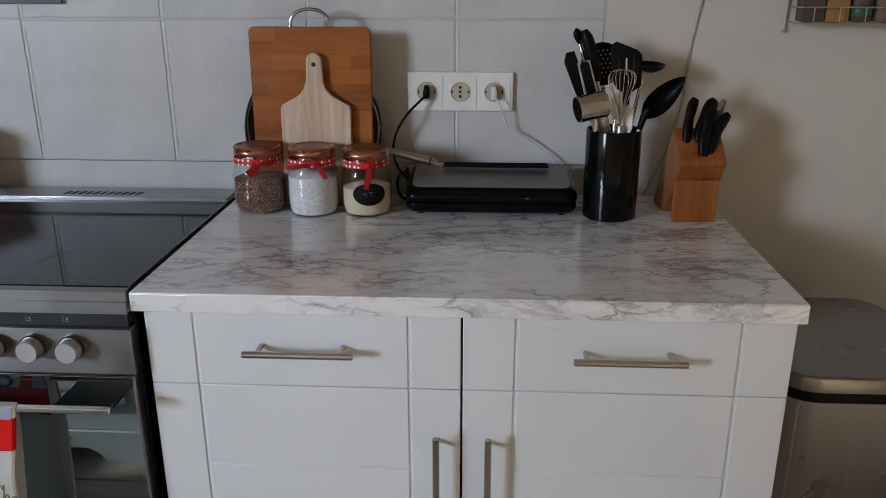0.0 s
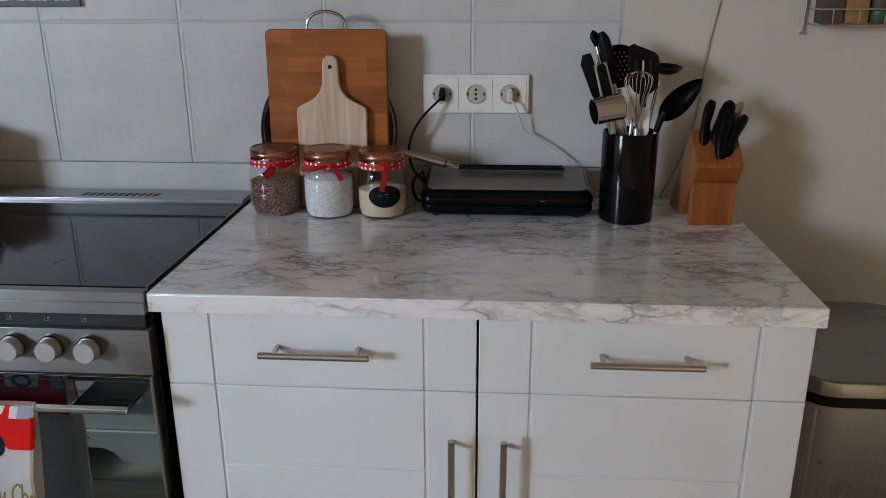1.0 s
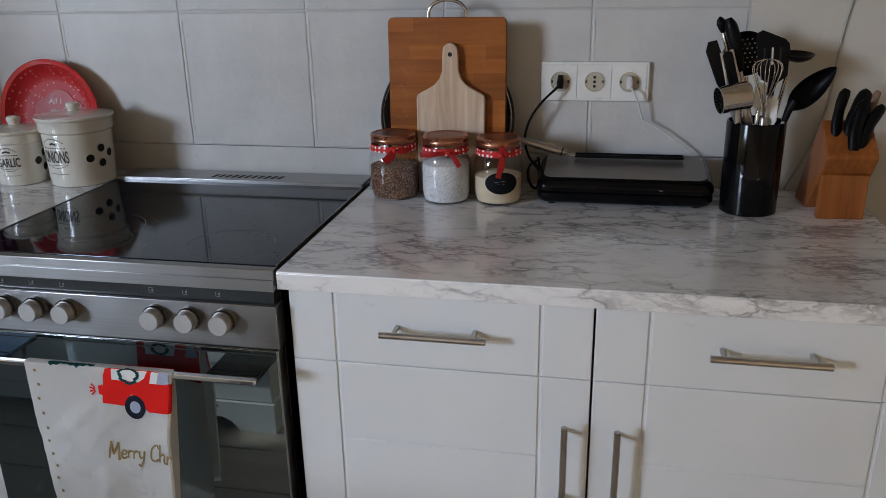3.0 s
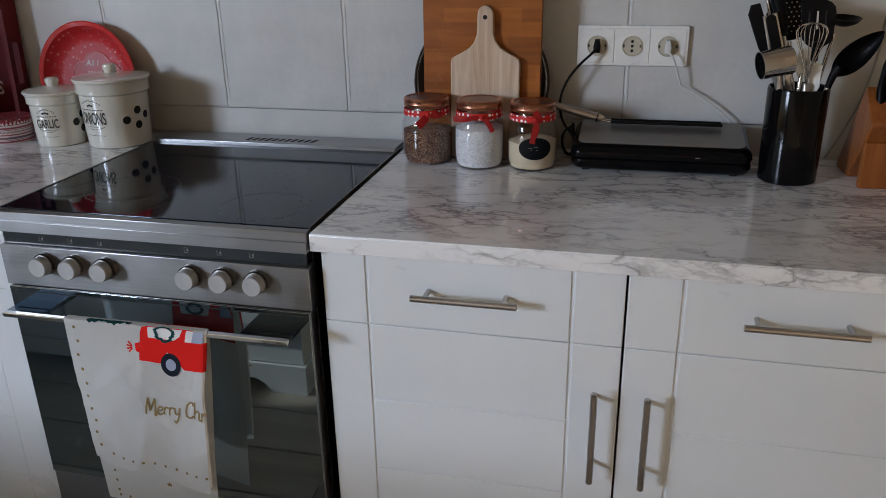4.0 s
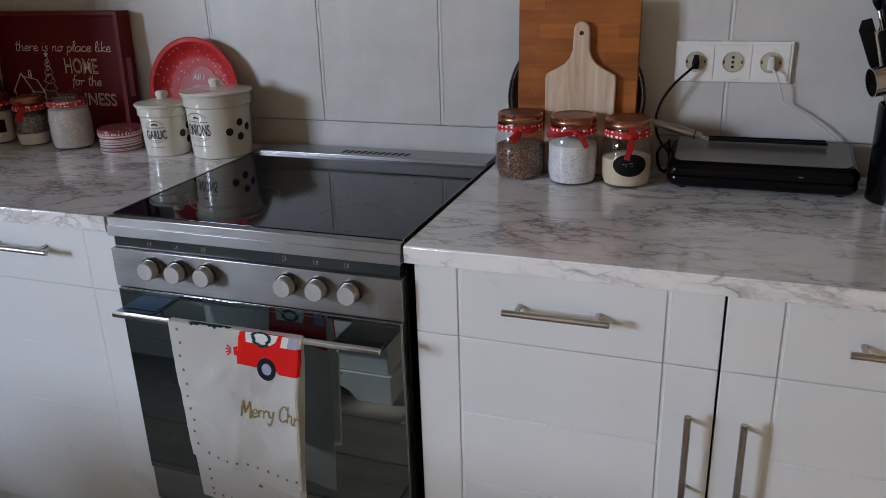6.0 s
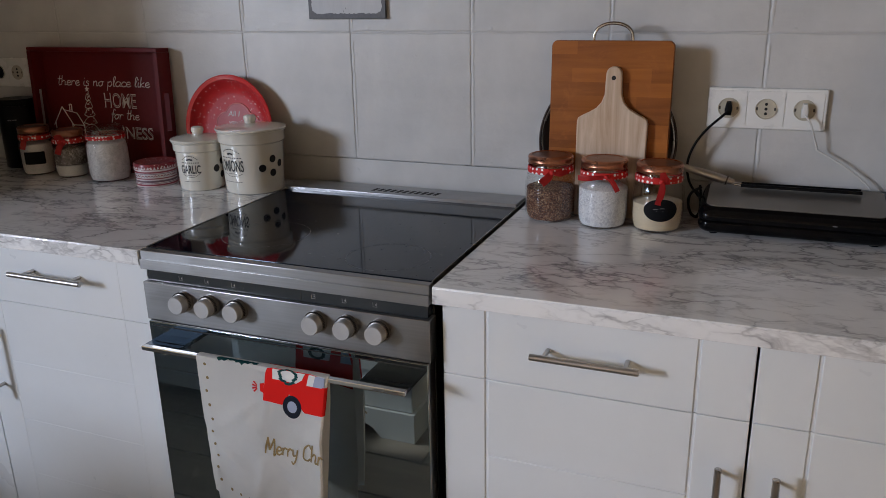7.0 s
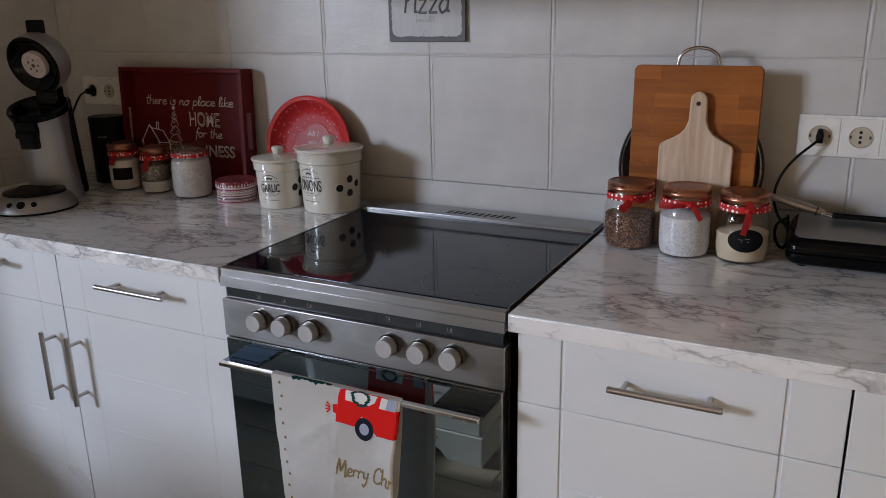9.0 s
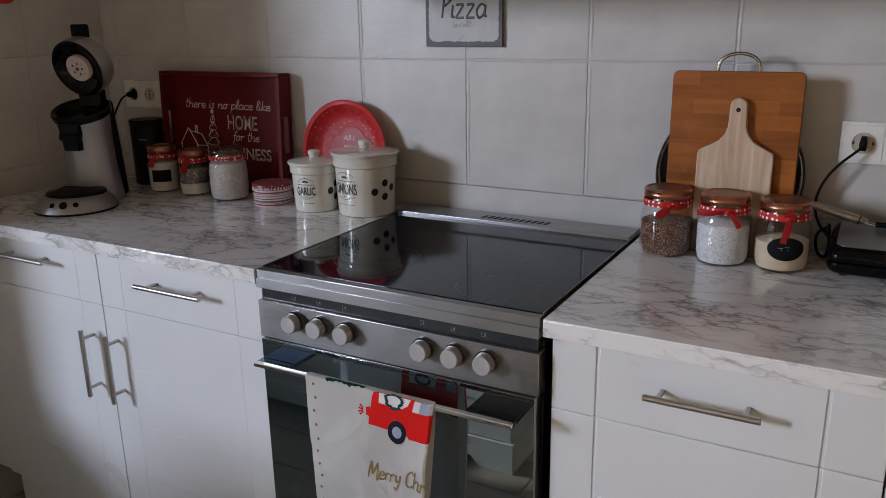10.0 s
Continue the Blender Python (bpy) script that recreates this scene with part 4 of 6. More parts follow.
    behind([(0.150, -0.008), (0.262, -0.008), (0.2700, -0.030), (0.2700, -0.092), (0.235, -0.088), (0.215, -0.066), (0.190, -0.066), (0.172, -0.084), (0.142, -0.080)], "car_print", "car_red", 0.0016)
    behind([(0.164, -0.016), (0.226, -0.016), (0.220, -0.040), (0.164, -0.040)], "car_window_print", "car_white", 0.0020)
    behind([(0.246, -0.016), (0.262, -0.018), (0.268, -0.040), (0.244, -0.040)], "windscreen_print", "car_blue", 0.0020)
    for k in range(14):
        a = 2 * math.pi * k / 14
        behind(disc_outline(0.194 + 0.015 * math.cos(a), -0.028 + 0.010 * math.sin(a), 0.0042, 0.003, 7), "wreath_leaf_print", "green", 0.0024)
    # lettering and gold dots
    towel_print(moved(script("Merry Chr", 0.0172, 0.132, 0.0019), Matrix.Translation((0.2105, 0, -0.178))), cloth, "lettering", "gold")
    dots = [(0.018 + 0.003 * math.sin(k * 2.1), -0.03 - 0.027 * k) for k in range(10)] + [(0.018 + 0.0248 * k, -0.284 - 0.0014 * k) for k in range(1, 11)]
    for x, z in dots:
        towel_print(flat_shape(disc_outline(x, z, 0.0031, 0.0031, 10)), cloth, "gold_dot", "gold")
    back_dots = [(0.03, -0.33), (0.03, -0.352), (0.03, -0.374)] + [(0.03 + 0.0245 * k, -0.386 - 0.0012 * k) for k in range(10)]
    for x, z in back_dots:
        bm = flat_shape(disc_outline(x, z, 0.0031, 0.0031, 10))
        def fn(c):
            p = towel_point(c.x / TOWEL_W, c.z)
            return p + Vector((0, -0.0009, 0))
        part("gold_dot", bent(bm, fn), "gold", cloth)
    star = [((0.006 if k % 2 == 0 else 0.0026) * math.sin(math.pi * k / 5) + 0.165, (0.006 if k % 2 == 0 else 0.0026) * math.cos(math.pi * k / 5) - 0.338) for k in range(10)]
    part("gold_star", bent(flat_shape(star), lambda c: towel_point(c.x / TOWEL_W, c.z) + Vector((0, -0.0009, 0))), "gold", cloth)


tea_towel()


# ---------------------------------------------------------------- jars
def ribbon_tail(path, width):
    """A cloth strip along a path, its width turned across the view."""
    bm = bmesh.new()
    pts = smooth_path(path, 6)
    rows = []
    for k, p in enumerate(pts):
        way = (pts[min(k + 1, len(pts) - 1)] - pts[max(0, k - 1)]).normalized()
        across = way.cross(Vector((0, 1, 0))).normalized()
        w = width * (0.55 + 0.45 * min(1, 2.2 * k / len(pts)))
        rows.append([bm.verts.new(p - across * w / 2), bm.verts.new(p + Vector((0, -0.001, 0))), bm.verts.new(p + across * w / 2)])
    for a, b in zip(rows, rows[1:]):
        for i in range(2):
            bm.faces.new((a[i], a[i + 1], b[i + 1], b[i]))
    bmesh.ops.solidify(bm, geom=list(bm.faces), thickness=0.0006)
    return bm


def preserving_jar(label, at, r, h, lid, fill, fill_h, bows, extra=None, turn=0.0, band="ribbon", mound=0.0, upper=None):
    j = thing("storage_jar", label, "jar", pose(*at, 0, 0, turn), "storage jars")
    neck = r * 0.80
    zs = h - 0.030
    outer = [(0, 0.0), (r * 0.78, 0.0), (r * 0.90, 0.004), (r * 0.985, 0.016), (r, 0.03), (r, zs - 0.034), (r * 0.97, zs - 0.020), (r * 0.88, zs - 0.006), (neck, zs), (neck, h - 0.008)]
    inner = [(max(0, a - 0.0028), b + (0.004 if b < 0.005 else 0.001)) for a, b in reversed(outer[1:])] + [(0, 0.004)]
    part("glass_body", lathe(outer + inner, 48), "glass", j, "clear glass body")
    body_r = lambda z: float(np.interp(z, [b for a, b in outer[1:]], [a for a, b in outer[1:]])) - 0.0034
    prof = [(0, 0.0045)] + [(body_r(z), z) for z in (0.0046, 0.012, 0.02, 0.03) if z < fill_h] + [(body_r(fill_h * k), fill_h * k) for k in (0.5, 0.75, 0.97) if fill_h * k > 0.03]
    prof += [(body_r(fill_h) * 0.9, fill_h), (body_r(fill_h) * 0.4, fill_h + mound * 0.7), (0, fill_h + mound)]
    part("contents", lathe(prof, 40), fill, j, "dry goods inside the jar")
    if upper:
        low, high = fill_h + mound + 0.0005, upper[1]
        part("upper_contents", lathe([(0, low)] + [(body_r(z), z) for z in np.linspace(fill_h + 0.001, high, 5)] + [(body_r(high) * 0.6, high + 0.006), (0, high + 0.004)], 40), upper[0], j, "coarse grey-brown layer")
    if lid == "copper":
        lr = neck + 0.004
        lid_ob = part("lid", lathe([(neck + 0.001, h - 0.0175), (lr, h - 0.0175), (lr + 0.0010, h - 0.0160), (lr, h - 0.0145), (lr + 0.0008, h - 0.0125), (lr, h - 0.0105), (lr + 0.0012, h - 0.005), (lr - 0.001, h - 0.001), (lr - 0.006, h), (lr - 0.0085, h - 0.0015)], 48), "copper", j, "copper-coloured screw lid")
        part("lid_insert", lathe([(lr - 0.0082, h - 0.0017), (lr * 0.5, h - 0.0012), (0, h - 0.0011)], 40), "copper_disc", lid_ob)
    else:
        lr = neck + 0.006
        part("lid", lathe([(0, h - 0.022), (lr - 0.006, h - 0.022), (lr, h - 0.020), (lr + 0.001, h - 0.012), (lr - 0.001, h - 0.008), (lr - 0.012, h - 0.001), (lr * 0.4, h), (0, h)], 48), "glass", j, "clear glass lid")
        bm = tube([(lr * 1.03 * math.cos(a), lr * 1.03 * math.sin(a), h - 0.024) for a in np.linspace(0, 2 * math.pi, 33)[:-1]], 0.0012, 6, 1, True)
        part("wire_clip", bm, "polished", j)
    br = neck + 0.0048
    z0 = zs - 0.006
    rb = part("ribbon_band", lathe([(br - 0.001, z0), (br + 0.001, z0 + 0.001), (br + 0.0012, z0 + 0.007), (br, z0 + 0.013), (br - 0.0015, z0 + 0.0135)], 48), band, j, "red dotted ribbon tied round the neck")
    part("ribbon_lining", lathe([(neck + 0.0006, z0 + 0.0005), (neck + 0.0006, z0 + 0.0132)], 48), "red_cloth", rb)
    for path, w in bows:
        part("ribbon_tail", ribbon_tail([(x, -br - 0.002 - d, z0 + 0.007 + z) for x, d, z in path], w), "red_cloth", rb)
    if bows:
        part("ribbon_knot", moved(lathe([(0, -0.004), (0.004, -0.0035), (0.0058, 0), (0.004, 0.0035), (0, 0.004)], 14), Matrix.Translation((bows[0][0][0][0], -br - 0.002, z0 + 0.007))), "red_cloth", rb)
    if extra:
        extra(j, lambda z: body_r(z) + 0.0034)
    return j


def oval_label(j, rr):
    o = part("chalk_label", bent(fine(slab(disc_outline(0.004, 0.049, 0.0335, 0.0225, 36), 0.0, -0.0003)), wrap(rr)), "chalk", j, "black oval chalk label")
    bm = bmesh.new()
    for x, z, w in ((-0.006, 0.051, 0.009), (0.006, 0.053, 0.008), (0.002, 0.047, 0.014)):
        put_box(bm, x - w / 2, x + w / 2, -0.0006, -0.0002, z - 0.0004, z + 0.0004)
    part("chalk_mark", bent(bm, wrap(rr)), "print_grey", o)


def square_label(j, rr):
    part("chalk_label", bent(fine(slab(round_rect(-0.027, 0.027, 0.032, 0.066, 0.003), 0.0, -0.0003)), wrap(rr)), "chalk", j, "black rectangular chalk label")


Z = 0.9002
preserving_jar("glass jar of brown seeds with copper lid and red ribbon", (0.079, -0.152, Z), 0.0525, 0.137, "copper", "seeds", 0.070,
               [([(-0.004, 0, 0), (-0.012, 0.003, -0.010), (-0.026, 0.004, -0.022)], 0.017), ([(-0.006, 0, 0), (0.012, 0.002, -0.003), (0.026, -0.004, 0.001)], 0.011)], turn=22)
preserving_jar("glass jar of white flakes with copper lid and red ribbon", (0.193, -0.166, Z), 0.0520, 0.138, "copper", "salt", 0.082,
               [([(0.004, 0, 0), (0.016, 0.003, -0.010), (0.026, 0.004, -0.028)], 0.010), ([(0.0, 0, 0), (-0.030, 0.001, -0.003), (-0.052, -0.010, -0.004)], 0.011)], turn=12, mound=0.014)
preserving_jar("glass jar of cream flour with copper lid and chalk label", (0.301, -0.160, Z), 0.0510, 0.135, "copper", "flour", 0.058,
               [([(0.003, 0.002, 0.018), (0.006, 0.003, 0.006), (0.004, 0.001, 0)], 0.017), ([(0.004, 0, 0), (0.004, 0.003, -0.016), (-0.002, 0.004, -0.046)], 0.013)], oval_label, turn=10, mound=0.006)


# ---------------------------------------------------------------- boards and tray against the wall
def clipped(x0, x1, z0, z1, edge):
    """The part of a rectangle inside a convex outline."""
    poly = list(edge)
    for axis, lim, sign in ((0, x0, 1), (0, x1, -1), (1, z0, 1), (1, z1, -1)):
        out = []
        for p, q in zip(poly, poly[1:] + poly[:1]):
            a, c = sign * (p[axis] - lim), sign * (q[axis] - lim)
            if a >= 0:
                out.append(p)
            if a * c < 0:
                f = a / (a - c)
                out.append((p[0] + f * (q[0] - p[0]), p[1] + f * (q[1] - p[1])))
        poly = out
    return poly


def big_board():
    b = thing("chopping_board", "oiled beech chopping board with steel handle, leaning on the wall", "chopping board", pose(0.182, -0.094, Z, -2.0))
    w, h, th = 0.2480, 0.3612, 0.017
    part("core", slab(round_rect(-w / 2, w / 2, 0.0, h, 0.012, 8), 0.0015, th, 0.0013), "board", b)
    n, edge = 13, round_rect(-w / 2 + 0.0012, w / 2 - 0.0012, 0.0012, h - 0.0012, 0.011, 8)
    rnd = random.Random(4)
    for k in range(n):
        z0, z1 = h * k / n, h * (k + 1) / n
        x = -w / 2 - rnd.uniform(0, 0.09)
        while x < w / 2:
            ln = rnd.uniform(0.06, 0.15)
            x0, x1 = max(x, -w / 2), min(x + ln, w / 2)
            if x1 - x0 > 0.006:
                part("stave", slab(clipped(x0, x1, z0, z1, edge), 0.0, 0.0045), "board", b)
            x += ln
    arc = [(0.038 * math.cos(a) * 1.05, 0.012, h - 0.002 + 0.036 * math.sin(a) ** 0.7) for a in np.linspace(0.0, math.pi, 13)]
    part("handle", tube(arc, 0.0036, 10, 2), "polished", b, "bent steel carrying handle")


big_board()


def small_board():
    b = thing("serving_board", "pale beech paddle board with hanging hole, leaning on the chopping board", "chopping board", pose(0.1925, -0.112, Z, -2.2))
    half = [(0.071, 0.0), (0.072, 0.09), (0.0725, 0.198), (0.070, 0.207), (0.062, 0.212), (0.048, 0.219), (0.033, 0.228), (0.023, 0.240), (0.0175, 0.255), (0.0165, 0.285), (0.0160, 0.295)]
    cap = [(0.016 * math.cos(a), 0.296 + 0.016 * math.sin(a)) for a in np.linspace(0.15, math.pi - 0.15, 9)]
    outline = half + cap + [(-x, z) for x, z in reversed(half)]
    part("paddle", slab(outline, 0.0, 0.016, 0.003), "pale_wood", b)
    # dark disc on the face, in place of the hole's shade
    part("hanging_hole", slab(disc_outline(0, 0.289, 0.0045, None, 20), -0.0004, 0.004), "hole", b)


small_board()


def round_tray():
    t = thing("round_tray", "dark round metal tray with steel edge, leaning on the wall", "tray", pose(0.174, -0.034, Z + 0.1475, -6.5 + 90))
    part("dish", lathe([(0, 0.004), (0.128, 0.004), (0.138, 0.012), (0.1455, 0.020), (0.1475, 0.019), (0.140, 0.009), (0.130, 0.0), (0, 0.0)], 72), "brown_dark", t)
    part("rim", lathe([(0.1378, 0.0195), (0.1400, 0.0222), (0.1425, 0.0195)], 72), "steel_rim", t, "bright steel edge")


round_tray()


# ---------------------------------------------------------------- sockets, plugs and cords
def socket_row(x0, z0, n, label):
    s = thing("wall_socket", label, "socket", (x0, -0.0025, z0), "wall sockets")
    w, h = 0.0715 * n + 0.010, 0.082
    part("cover", slab(round_rect(0, w, 0, h, 0.004), 0.0, -0.009, 0.0025), "white_plastic", s)
    for k in range(n):
        cx = 0.005 + 0.0715 * (k + 0.5)
        face = part("face", slab(round_rect(cx - 0.0345, cx + 0.0345, 0.006, h - 0.006, 0.002), -0.0088, -0.0105, 0.0006), "white_plastic", s)
        # the cup is barely recessed; its darker beige includes the recess's shade
        part("cup", lathe([(0.0206, 0.0), (0.0206, 0.0024), (0.0192, 0.0024), (0.0188, 0.0005), (0.0, 0.0004)], 36, Matrix.Translation((cx, -0.0105, h / 2)) @ Matrix.Rotation(radians(90), 4, "X")), "shaded_beige_plastic", face)
        # dark discs imitate the shade inside the contacts
        for dz in (-0.0095, 0.0, 0.0095):
            part("contact_hole", lathe([(0, 0.0008), (0.0030, 0.0008), (0.0030, 0)], 14, Matrix.Translation((cx, -0.0109, h / 2 + dz)) @ Matrix.Rotation(radians(90), 4, "X")), "hole", face)
        for dx in (-0.0175, 0.0175):
            part("earth_clip", box(cx + dx - 0.0022, cx + dx + 0.0022, -0.0118, -0.008, h / 2 - 0.003, h / 2 + 0.003, 0.0005), "spice_dark", face)
    return s


socket_row(0.3725, 1.0835, 3, "white triple wall socket with two plugs in it")
socket_row(-1.655, 1.118, 2, "white double wall socket in the corner")


def plug(name, label, material, at, path, r, flat=False):
    p = thing(name, label, "plug", at)
    back = Matrix.Rotation(radians(90), 4, "X")
    if flat:
        part("plug_body", slab([(-0.006, -0.013), (0.006, -0.013), (0.007, 0.0), (0.004, 0.014), (-0.004, 0.014), (-0.007, 0.0)], 0.0, -0.024, 0.003), material, p)
    else:
        part("plug_body", lathe([(0, 0.0), (0.0172, 0.0), (0.0178, 0.004), (0.0150, 0.008), (0.0090, 0.011), (0.0085, 0.026), (0.0065, 0.030), (0, 0.030)], 28, back), material, p)
    part("cord", tube(path, r, 8, 8), material, p)
    return p


plug("black_plug", "black plug and cord of the vacuum sealer", "rubber", (0.4135, -0.0085, 1.1245),
     [(0.0, -0.026, -0.004), (-0.010, -0.030, -0.014), (-0.038, -0.034, -0.042), (-0.060, -0.036, -0.076), (-0.070, -0.036, -0.115), (-0.062, -0.036, -0.155), (-0.036, -0.034, -0.190), (-0.010, -0.040, -0.2195)], 0.0026, True)
slack = thing("appliance_cord", "slack black cord bundled behind the vacuum sealer", "cord", (0.366, -0.062, Z))
part("cord_bundle", tube([(0.010, 0.020, 0.062), (-0.010, 0.010, 0.050), (-0.012, 0.0, 0.020), (0.004, -0.004, 0.004), (0.012, 0.006, 0.026), (0.000, 0.012, 0.056), (-0.014, 0.004, 0.040), (-0.006, -0.006, 0.010), (0.008, 0.004, 0.004), (0.010, 0.016, 0.040), (0.006, 0.022, 0.066)], 0.0026, 8, 6), "rubber", slack)
plug("white_plug", "flat white plug with thin white cord", "white_cord", (0.5565, -0.0085, 1.1245),
     [(0.0, -0.022, -0.006), (0.012, -0.026, -0.022), (0.022, -0.022, -0.050), (0.029, -0.018, -0.070), (0.034, -0.016, -0.078), (0.070, -0.016, -0.098), (0.110, -0.016, -0.126), (0.135, -0.018, -0.150), (0.150, -0.020, -0.185), (0.168, -0.018, -0.2215)], 0.0020, True)
plug("coffee_plug", "black plug and cord of the coffee maker", "rubber", (-1.612, -0.0085, 1.1585),
     [(0.0, -0.028, 0.0), (0.010, -0.060, -0.008), (0.012, -0.085, -0.036), (0.010, -0.105, -0.075), (0.012, -0.130, -0.140), (0.030, -0.160, -0.220), (0.055, -0.175, -0.2555)], 0.0028)
wall_cable = thing("wall_cable", "thin white cable running down the plastered wall", "cable", (0.985, -0.0045, 0.9035))
part("cable_run", tube([(0.0, 0, 1.586), (0.010, 0, 0.896), (-0.007, 0, 0.456), (-0.012, 0, 0.4015), (-0.023, 0, 0.3315), (-0.028, 0, 0.2865), (-0.034, 0, 0.1965), (-0.047, -0.0005, 0.1265), (-0.070, -0.0025, 0.0615), (-0.099, -0.0055, 0.0)], 0.0023, 8, 8), "grey_cord", wall_cable)


# ---------------------------------------------------------------- vacuum sealer and grater
def vacuum_sealer():
    v = thing("vacuum_sealer", "glossy black vacuum sealer with grey metal top", "kitchen appliance", (0.381, -0.188, Z))
    w, d = 0.343, 0.145
    def loft(rows):
        """Rounded-rectangle rings, each (height, inset), joined and closed."""
        bm, rings = bmesh.new(), []
        for z, inset in rows:
            rings.append([bm.verts.new((x, y, z + (0.0235 * y / d - 0.012) * min(1.0, max(0.0, (z - 0.030) / 0.030)))) for x, y in round_rect(inset, w - inset, inset, d - inset * 0.5, 0.024 - inset * 0.6, 8)])
        n = len(rings[0])
        for p, q in zip(rings, rings[1:]):
            for i in range(n):
                bm.faces.new((p[i], p[(i + 1) % n], q[(i + 1) % n], q[i]))
        bm.faces.new(rings[0][::-1])
        bm.faces.new(rings[-1])
        return bm

    part("base", loft(((0.0055, 0.012), (0.008, 0.006), (0.013, 0.002), (0.020, 0.0), (0.0265, 0.0005), (0.0285, 0.0025))), "gloss_black", v)
    for x in (0.03, w - 0.03):
        for y in (0.03, d - 0.02):
            part("foot", lathe([(0, 0), (0.008, 0), (0.008, 0.0075), (0, 0.0075)], 14, Matrix.Translation((x, y, 0))), "rubber", v)
    lid = part("lid", loft(((0.0300, 0.0025), (0.0320, 0.0005), (0.0400, -0.001), (0.0520, 0.0), (0.0590, 0.003), (0.0640, 0.007), (0.0663, 0.012))), "gloss_black", v, "glossy black lid with rounded edges")
    top = bmesh.new()
    vs = [top.verts.new((x, y, 0.0668 + 0.0235 * y / d - 0.012)) for x, y in round_rect(0.013, w - 0.013, 0.014, d - 0.008, 0.018)]
    top.faces.new(vs)
    ext = bmesh.ops.extrude_face_region(top, geom=list(top.faces))["geom"]
    bmesh.ops.translate(top, verts=[g for g in ext if isinstance(g, bmesh.types.BMVert)], vec=(0, 0, 0.0014))
    bmesh.ops.recalc_face_normals(top, faces=top.faces)
    part("top_panel", top, "grey_panel", lid, "satin grey metal top panel")
    part("seam", box(0.020, w - 0.020, 0.0080, 0.016, 0.0285, 0.0312), "hole", v)
    part("indicator", box(0.238, 0.246, -0.0016, 0.002, 0.0385, 0.0397), "print_grey", lid)


vacuum_sealer()


def fine_grater():
    g = thing("grater", "long black grater with steel handle, lying on the vacuum sealer", "grater", (0.453, -0.082, 0.9797))
    blade = [(0.0, -0.010), (0.216, -0.010), (0.219, -0.006), (0.219, 0.006), (0.216, 0.010), (0.0, 0.010)]
    bl = part("blade", slab_flat(blade, -0.0005, 0.0025), "black", g, "black etched blade")
    for y in (-0.0108, 0.0092):
        part("blade_edge", box(0.0, 0.217, y, y + 0.0016, -0.0005, 0.0058, 0.0004), "black", bl)
    part("loop", tube([(0.0, -0.008, 0.002), (-0.016, -0.006, 0.004), (-0.022, 0.0, 0.006), (-0.016, 0.006, 0.004), (0.0, 0.008, 0.002)], 0.0016, 8, 5), "polished", g)
    part("handle", tube([(-0.014, 0.0, 0.006), (-0.040, 0.001, 0.012), (-0.080, 0.003, 0.022), (-0.128, 0.006, 0.033)], [0.0055, 0.0085, 0.0090, 0.0080, 0.0070], 16, 5), "satin", g, "brushed steel handle")
    part("handle_collar", tube([(-0.0265, 0.0003, 0.0085), (-0.0295, 0.0004, 0.0093)], 0.0092, 16, 1), "spice_dark", g)


fine_grater()


# ---------------------------------------------------------------- utensil pot
UX, UY = 0.7895, -0.163


def utensil_pot():
    p = thing("utensil_pot", "tall glossy black ceramic utensil holder", "utensil holder", (UX, UY, Z))
    r, h = 0.0535, 0.176
    part("pot", lathe([(0, 0), (r - 0.003, 0), (r - 0.001, 0.002), (r - 0.0005, 0.05), (r, h - 0.003), (r - 0.0012, h), (r - 0.0035, h - 0.0005), (r - 0.0045, h - 0.004), (r - 0.0045, 0.006), (0, 0.006)], 64), "gloss_black", p)
    bm = bmesh.new()
    for k, wd in enumerate((0.006, 0.004, 0.006, 0.005)):
        put_box(bm, -wd / 2, wd / 2, -0.0002, 0.0, 0.092 + 0.0055 * k, 0.0955 + 0.0055 * k)
    part("printed_mark", moved(bent(bm, wrap(r - 0.0004)), Matrix.Rotation(radians(66), 4, "Z")), "print_grey", p)


utensil_pot()


def leaned(foot, tip):
    """A frame at foot whose z runs to tip and whose -y faces the room."""
    f, t = Vector(foot), Vector(tip)
    z = (t - f).normalized()
    x = Vector((0, 1, 0)).cross(z).normalized()
    y = z.cross(x)
    return Matrix.Translation(f) @ Matrix((x, y, z)).transposed().to_4x4(), (t - f).length


def utensil(name, label, foot, tip, build, spin=0.0, category="utensil"):
    m, ln = leaned(foot, tip)
    u = thing(name, label, category, m @ Matrix.Rotation(radians(spin), 4, "Z"), "utensils in the black pot")
    build(u, ln)
    return u


def rod(u, z0, z1, r, material="polished", name="handle"):
    return part(name, lathe([(0, z0), (r * 0.8, z0), (r, z0 + 0.002), (r, z1 - 0.002), (r * 0.8, z1), (0, z1)], 14), material, u)


def dish(w, h, depth, th=0.0025, nu=10, nv=14, point=0.75):
    """A spoon bowl lying in x-z, hollow to -y."""
    bm = bmesh.new()
    rows = []
    for j in range(nv + 1):
        v = j / nv
        half = w / 2 * math.sin(math.pi * min(0.995, max(0.02, v)) ** point) ** 0.62
        rows.append([bm.verts.new((half * (2 * i / nu - 1), depth * (1 - (2 * i / nu - 1) ** 2) * math.sin(math.pi * v), h * v)) for i in range(nu + 1)])
    for a, b in zip(rows, rows[1:]):
        for i in range(nu):
            bm.faces.new((a[i], a[i + 1], b[i + 1], b[i]))
    bmesh.ops.solidify(bm, geom=list(bm.faces), thickness=th)
    return bm


